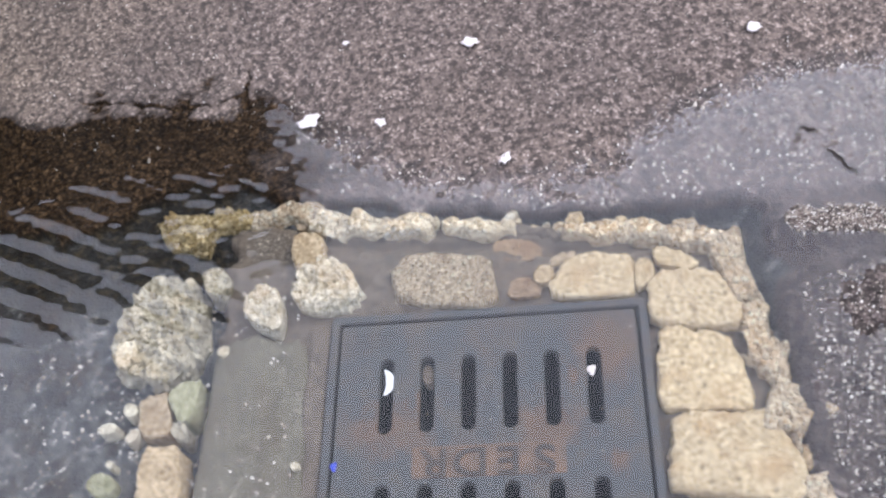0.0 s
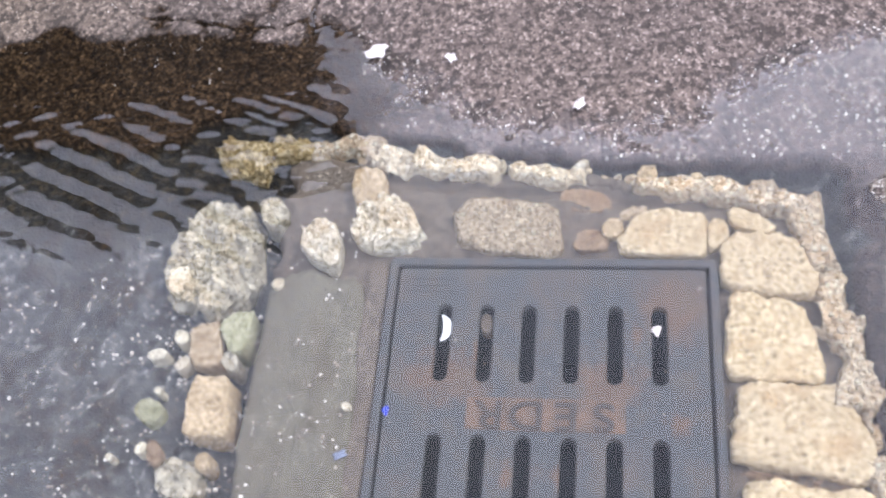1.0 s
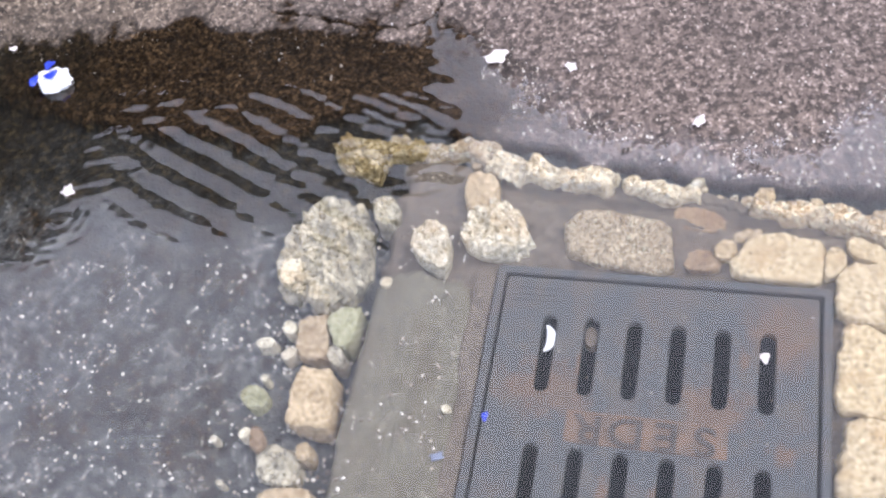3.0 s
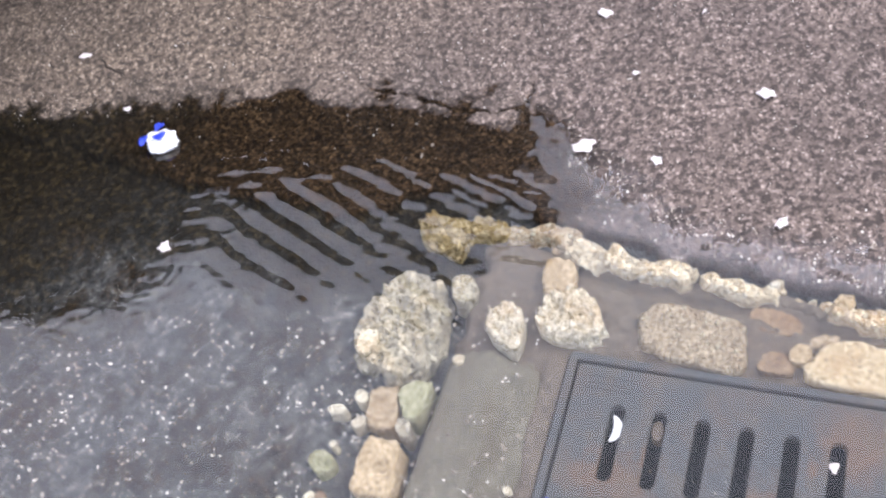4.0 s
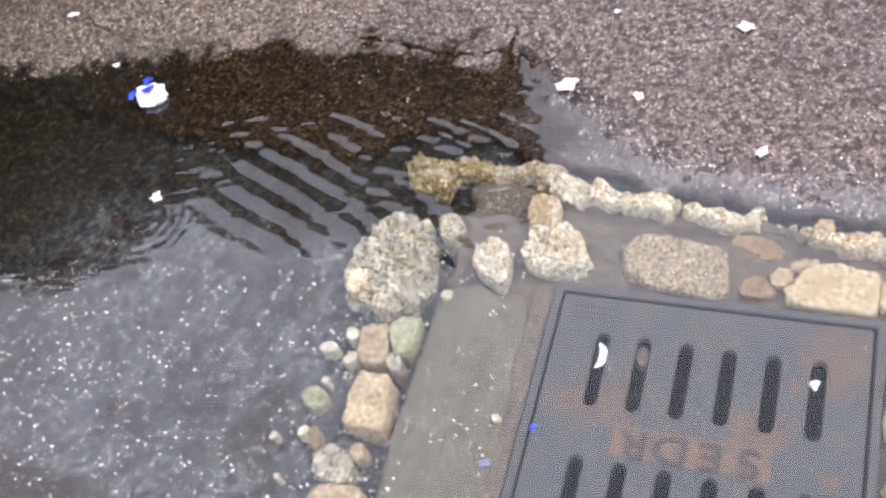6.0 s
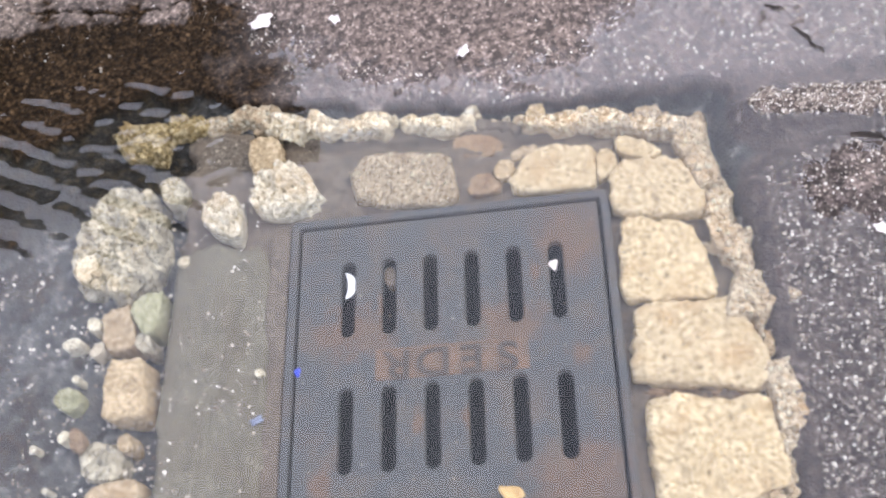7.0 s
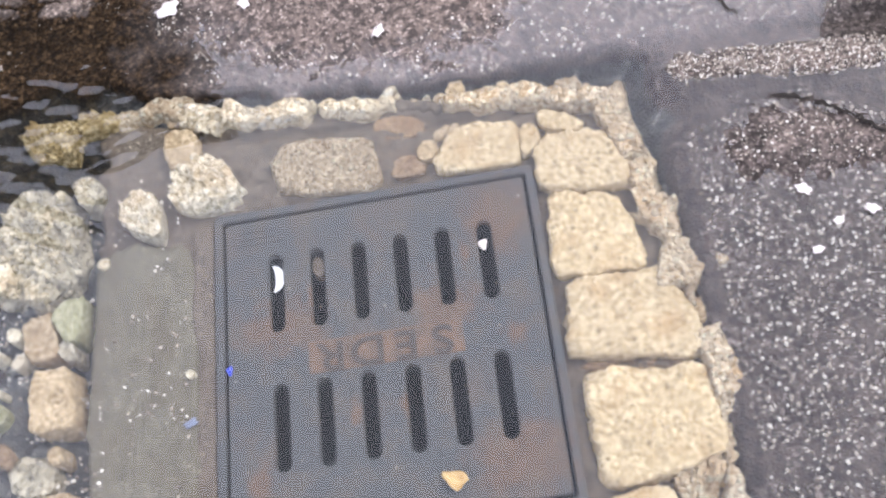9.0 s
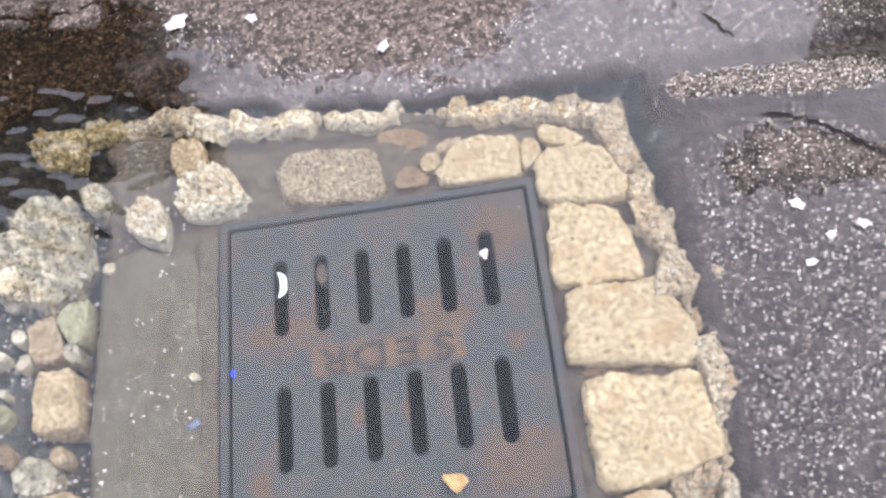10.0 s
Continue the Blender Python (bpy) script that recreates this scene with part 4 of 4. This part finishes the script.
petal(-1.098, 0.419, 0.022, 0.014, 0, 14)
petal(-1.327, -0.303, 0.040, 0.028, 20, 15, "pale petal floating at the side of the puddle")
petal(-1.796, 0.693, 0.026, 0.022, 40, 16)
petal(0.092, 0.764, 0.016, 0.016, 0, 17)
tagged(part("leaf", flake_bm(0.331, -0.466, 0.004, 0.036, 0.024, -25, 20, 0.2, 3), OCHRE_LEAF), "ochre dead leaf resting on the grate", "leaf")
def crescent_bm(cx, cy, z, radius, wide, first, last):
    """A bent sliver, widest in its middle."""
    bm, rows, n = bmesh.new(), [], 14
    for i in range(n + 1):
        f = i / n
        w, half = radians(first + f * (last - first)), 0.5 * wide * math.sin(math.pi * (0.04 + 0.92 * f)) ** 0.8
        rows.append([bm.verts.new((cx + (radius + r) * math.cos(w), cy + (radius + r) * math.sin(w), z + dz)) for r, dz in ((-half, 0), (0, 0.0015), (half, 0), (half, -0.001), (-half, -0.001))])
    for lo, hi in zip(rows, rows[1:]):
        for j in range(5):
            bm.faces.new((lo[j], lo[(j + 1) % 5], hi[(j + 1) % 5], hi[j]))
    bm.faces.new(rows[0])
    bm.faces.new(rows[-1])
    bmesh.ops.recalc_face_normals(bm, faces=bm.faces[:])
    return bm


tagged(part("scrap", crescent_bm(0.070, -0.118, -0.004, 0.028, 0.014, -50, 52), WHITE), "white curved plastic scrap caught in a slot", "litter")
tagged(part("scrap", flake_bm(0.413, -0.116, -0.008, 0.014, 0.017, 0, 22, 0.1, 3), PALE), "pale scrap caught in a slot of the grate", "litter")
loose_stone("pebble", BED, "dull brown pebble lodged in a slot of the grate", "pebble", 0.157, -0.105, 0.019, 0.034, 5, 0, 0, 0, -0.012, square=2.4, rough=0.06, seed=60, base=-0.03, around=18)
tagged(part("scrap", flake_bm(0.018, -0.259, 0.003, 0.010, 0.015, 0, 23, 0.1, 3), BLUE), "tiny blue plastic chip on the grate", "litter")
tagged(part("scrap", flake_bm(-0.042, -0.329, 0.001, 0.022, 0.012, 20, 24, 0.1, 4), plain_material("faded_blue", (0.22, 0.27, 0.38), (0.15, 0.17, 0.24), 60.0)), "faded blue scrap on the mortar", "litter")


def build_wrapper():
    """A crumpled white wrapper with blue print, afloat at the edge of the puddle."""
    x, y, z = -0.962, 0.334, WATER + 0.010
    bm = bmesh.new()
    bmesh.ops.create_icosphere(bm, subdivisions=4, radius=1.0)
    for v in bm.verts:
        n = noise.fractal(v.co * 1.8 + Vector((4, 2, 9)), 0.8, 2.2, 4)
        r = 1 + 0.32 * n
        v.co = Vector((x + 0.034 * r * v.co.x, y + 0.026 * r * v.co.y, z + 0.018 * r * v.co.z))
    wrapper = tagged(part("wrapper", bm, WHITE), "crumpled white wrapper with blue print, floating", "litter")
    for dx, dy, dz, l, w, t, s in ((0.006, -0.004, 0.020, 0.032, 0.018, 30, 31), (-0.036, -0.010, 0.008, 0.020, 0.026, 10, 32), (-0.022, 0.034, 0.004, 0.024, 0.020, 60, 33)):
        part("blue_print", flake_bm(x + dx, y + dy, z + dz, l, w, t, s, 0.15, 3), BLUE, wrapper, "blue printed patch")
    return wrapper


build_wrapper()


def twig(x0, y0, x1, y1, thick, seed, label):
    """A thin bent twig, tapered at both ends."""
    rnd = random.Random(seed)
    bm, n, k, rows = bmesh.new(), 9, 6, []
    dx, dy = x1 - x0, y1 - y0
    for i in range(n):
        f = i / (n - 1)
        bend = rnd.uniform(-0.06, 0.06)
        cx, cy = x0 + f * dx - bend * dy, y0 + f * dy + bend * dx
        cz = height_at(cx, cy) + thick * 0.8
        r = thick * (0.35 + 0.65 * math.sin(math.pi * min(0.95, f + 0.08)))
        across = Vector((-dy, dx, 0)).normalized()
        rows.append([bm.verts.new(Vector((cx, cy, cz)) + across * r * math.cos(2 * math.pi * j / k) + Vector((0, 0, r * math.sin(2 * math.pi * j / k)))) for j in range(k)])
    for lo, hi in zip(rows, rows[1:]):
        for j in range(k):
            bm.faces.new((lo[j], lo[(j + 1) % k], hi[(j + 1) % k], hi[j]))
    bm.faces.new(rows[0])
    bm.faces.new(rows[-1])
    return tagged(part("twig", bm, BARK), label, "twig", "dark twigs")


twig(-1.245, 0.545, -1.135, 0.498, 0.0024, 1, "thin dark twig on the dry asphalt")
twig(0.832, 0.262, 0.868, 0.205, 0.0026, 3, "thin dark twig in the shallow film of water")
twig(0.795, 0.315, 0.822, 0.300, 0.0026, 4, "short dark twig in the shallow film of water")
twig(0.876, 0.045, 0.940, 0.028, 0.0034, 5, "dark bent twig at the edge of the raised asphalt")
twig(0.940, 0.028, 0.989, -0.011, 0.0030, 7, "dark bent twig at the edge of the raised asphalt")
twig(0.989, -0.011, 1.039, -0.064, 0.0032, 8, "dark bent twig at the edge of the raised asphalt")


# ---- aggregate standing out of the asphalt ----
def scatter_chips(name, count, x0, x1, y0, y1, low, high, seed, label, keep, level=None, material=None, least=-1.0):
    rng = np.random.default_rng(seed)
    px, py = rng.uniform(x0, x1, count), rng.uniform(y0, y1, count)
    hz = ground_surface(px, py)
    if level is not None:
        hz = hz * 0 + level
    ok = keep(px, py, hz)
    px, py, hz = px[ok], py[ok], np.maximum(hz[ok], least)
    n = len(px)
    size = low + (high - low) * rng.random(n) ** 2.2
    spin = rng.uniform(0, 2 * np.pi, n)
    k = 5
    ang = spin[:, None] + np.arange(k) * 2 * np.pi / k + rng.uniform(-0.4, 0.4, (n, k))
    rad = size[:, None] * rng.uniform(0.6, 1.1, (n, k))
    ring = np.stack([px[:, None] + rad * np.cos(ang), py[:, None] + rad * np.sin(ang), np.repeat(hz[:, None] - 0.002, k, 1)], -1)
    top = np.stack([px[:, None] + 0.55 * rad * np.cos(ang + 0.3), py[:, None] + 0.55 * rad * np.sin(ang + 0.3), hz[:, None] + size[:, None] * rng.uniform(0.25, 0.8, (n, k))], -1)
    verts = np.concatenate([ring, top], 1).reshape(-1, 3).tolist()
    faces = []
    for i in range(n):
        b = i * 2 * k
        faces += [(b + j, b + (j + 1) % k, b + k + (j + 1) % k, b + k + j) for j in range(k)]
        faces.append(tuple(b + k + j for j in range(k)))
    return tagged(raw(name, verts, faces, material or CHIPS), label, "gravel", kind="stuff")


scatter_chips("aggregate", 14000, 0.74, 1.5, -0.75, 0.05, 0.0009, 0.0040, 1, "pale stone chips in the worn asphalt", lambda x, y, h: h > WATER - 0.009, least=WATER - 0.0022)
scatter_chips("aggregate", 14000, 0.70, 1.4, 0.03, 0.18, 0.0008, 0.0034, 5, "pale grit along the narrow asphalt ridge", lambda x, y, h: h > WATER - 0.001)
scatter_chips("aggregate", 9000, -1.4, 1.4, 0.17, 1.2, 0.0005, 0.0026, 2, "fine chips in dry brown asphalt", lambda x, y, h: h > WATER - 0.006)
clump = np.vectorize(lambda a, b: noise.noise((a * 9.0, b * 9.0, 1.5)))
scatter_chips("aggregate", 9000, -1.9, -0.2, -0.75, 0.42, 0.0008, 0.0056, 3, "pale grit on the floor of the puddle", lambda x, y, h: (h < WATER - 0.006) & (clump(x, y) > 0.14 + 0.5 * (y > 0.02) + 0.3 * (x < -1.0)))
scatter_chips("aggregate", 7000, -1.2, -0.2, -0.75, 0.20, 0.0010, 0.0048, 8, "scattered pale grit and shells under the shallow water", lambda x, y, h: (h < WATER - 0.004) & (clump(2 * x + 1, 2 * y) > -0.15) & (y < 0.02 + 0.25 * (x + 0.6)))
scatter_chips("aggregate", 26000, -1.6, -0.8, -0.98, -0.45, 0.0016, 0.0060, 4, "tan gravel bank at the puddle", lambda x, y, h: (h > WATER - 0.004) & (np.hypot((x + 1.15) / 0.42, (y + 0.70) / 0.30) + 0.25 * clump(x, y) < 1.0), None, SAND)
scatter_chips("aggregate", 420, -0.19, -0.045, -0.52, 0.10, 0.0008, 0.0042, 6, "pale grit lying on the cement", lambda x, y, h: clump(3 * x, 3 * y) > -0.05, 0.001)
scatter_chips("aggregate", 60, 0.02, 0.48, -0.5, -0.02, 0.0006, 0.0022, 7, "pale specks on the grate", lambda x, y, h: x > 0, 0.0012)
scatter_chips("aggregate", 12000, -0.12, 1.35, 0.17, 0.62, 0.0009, 0.0040, 9, "pale grit showing through the thin film of water", lambda x, y, h: (h > WATER - 0.008) & (h < WATER + 0.004))
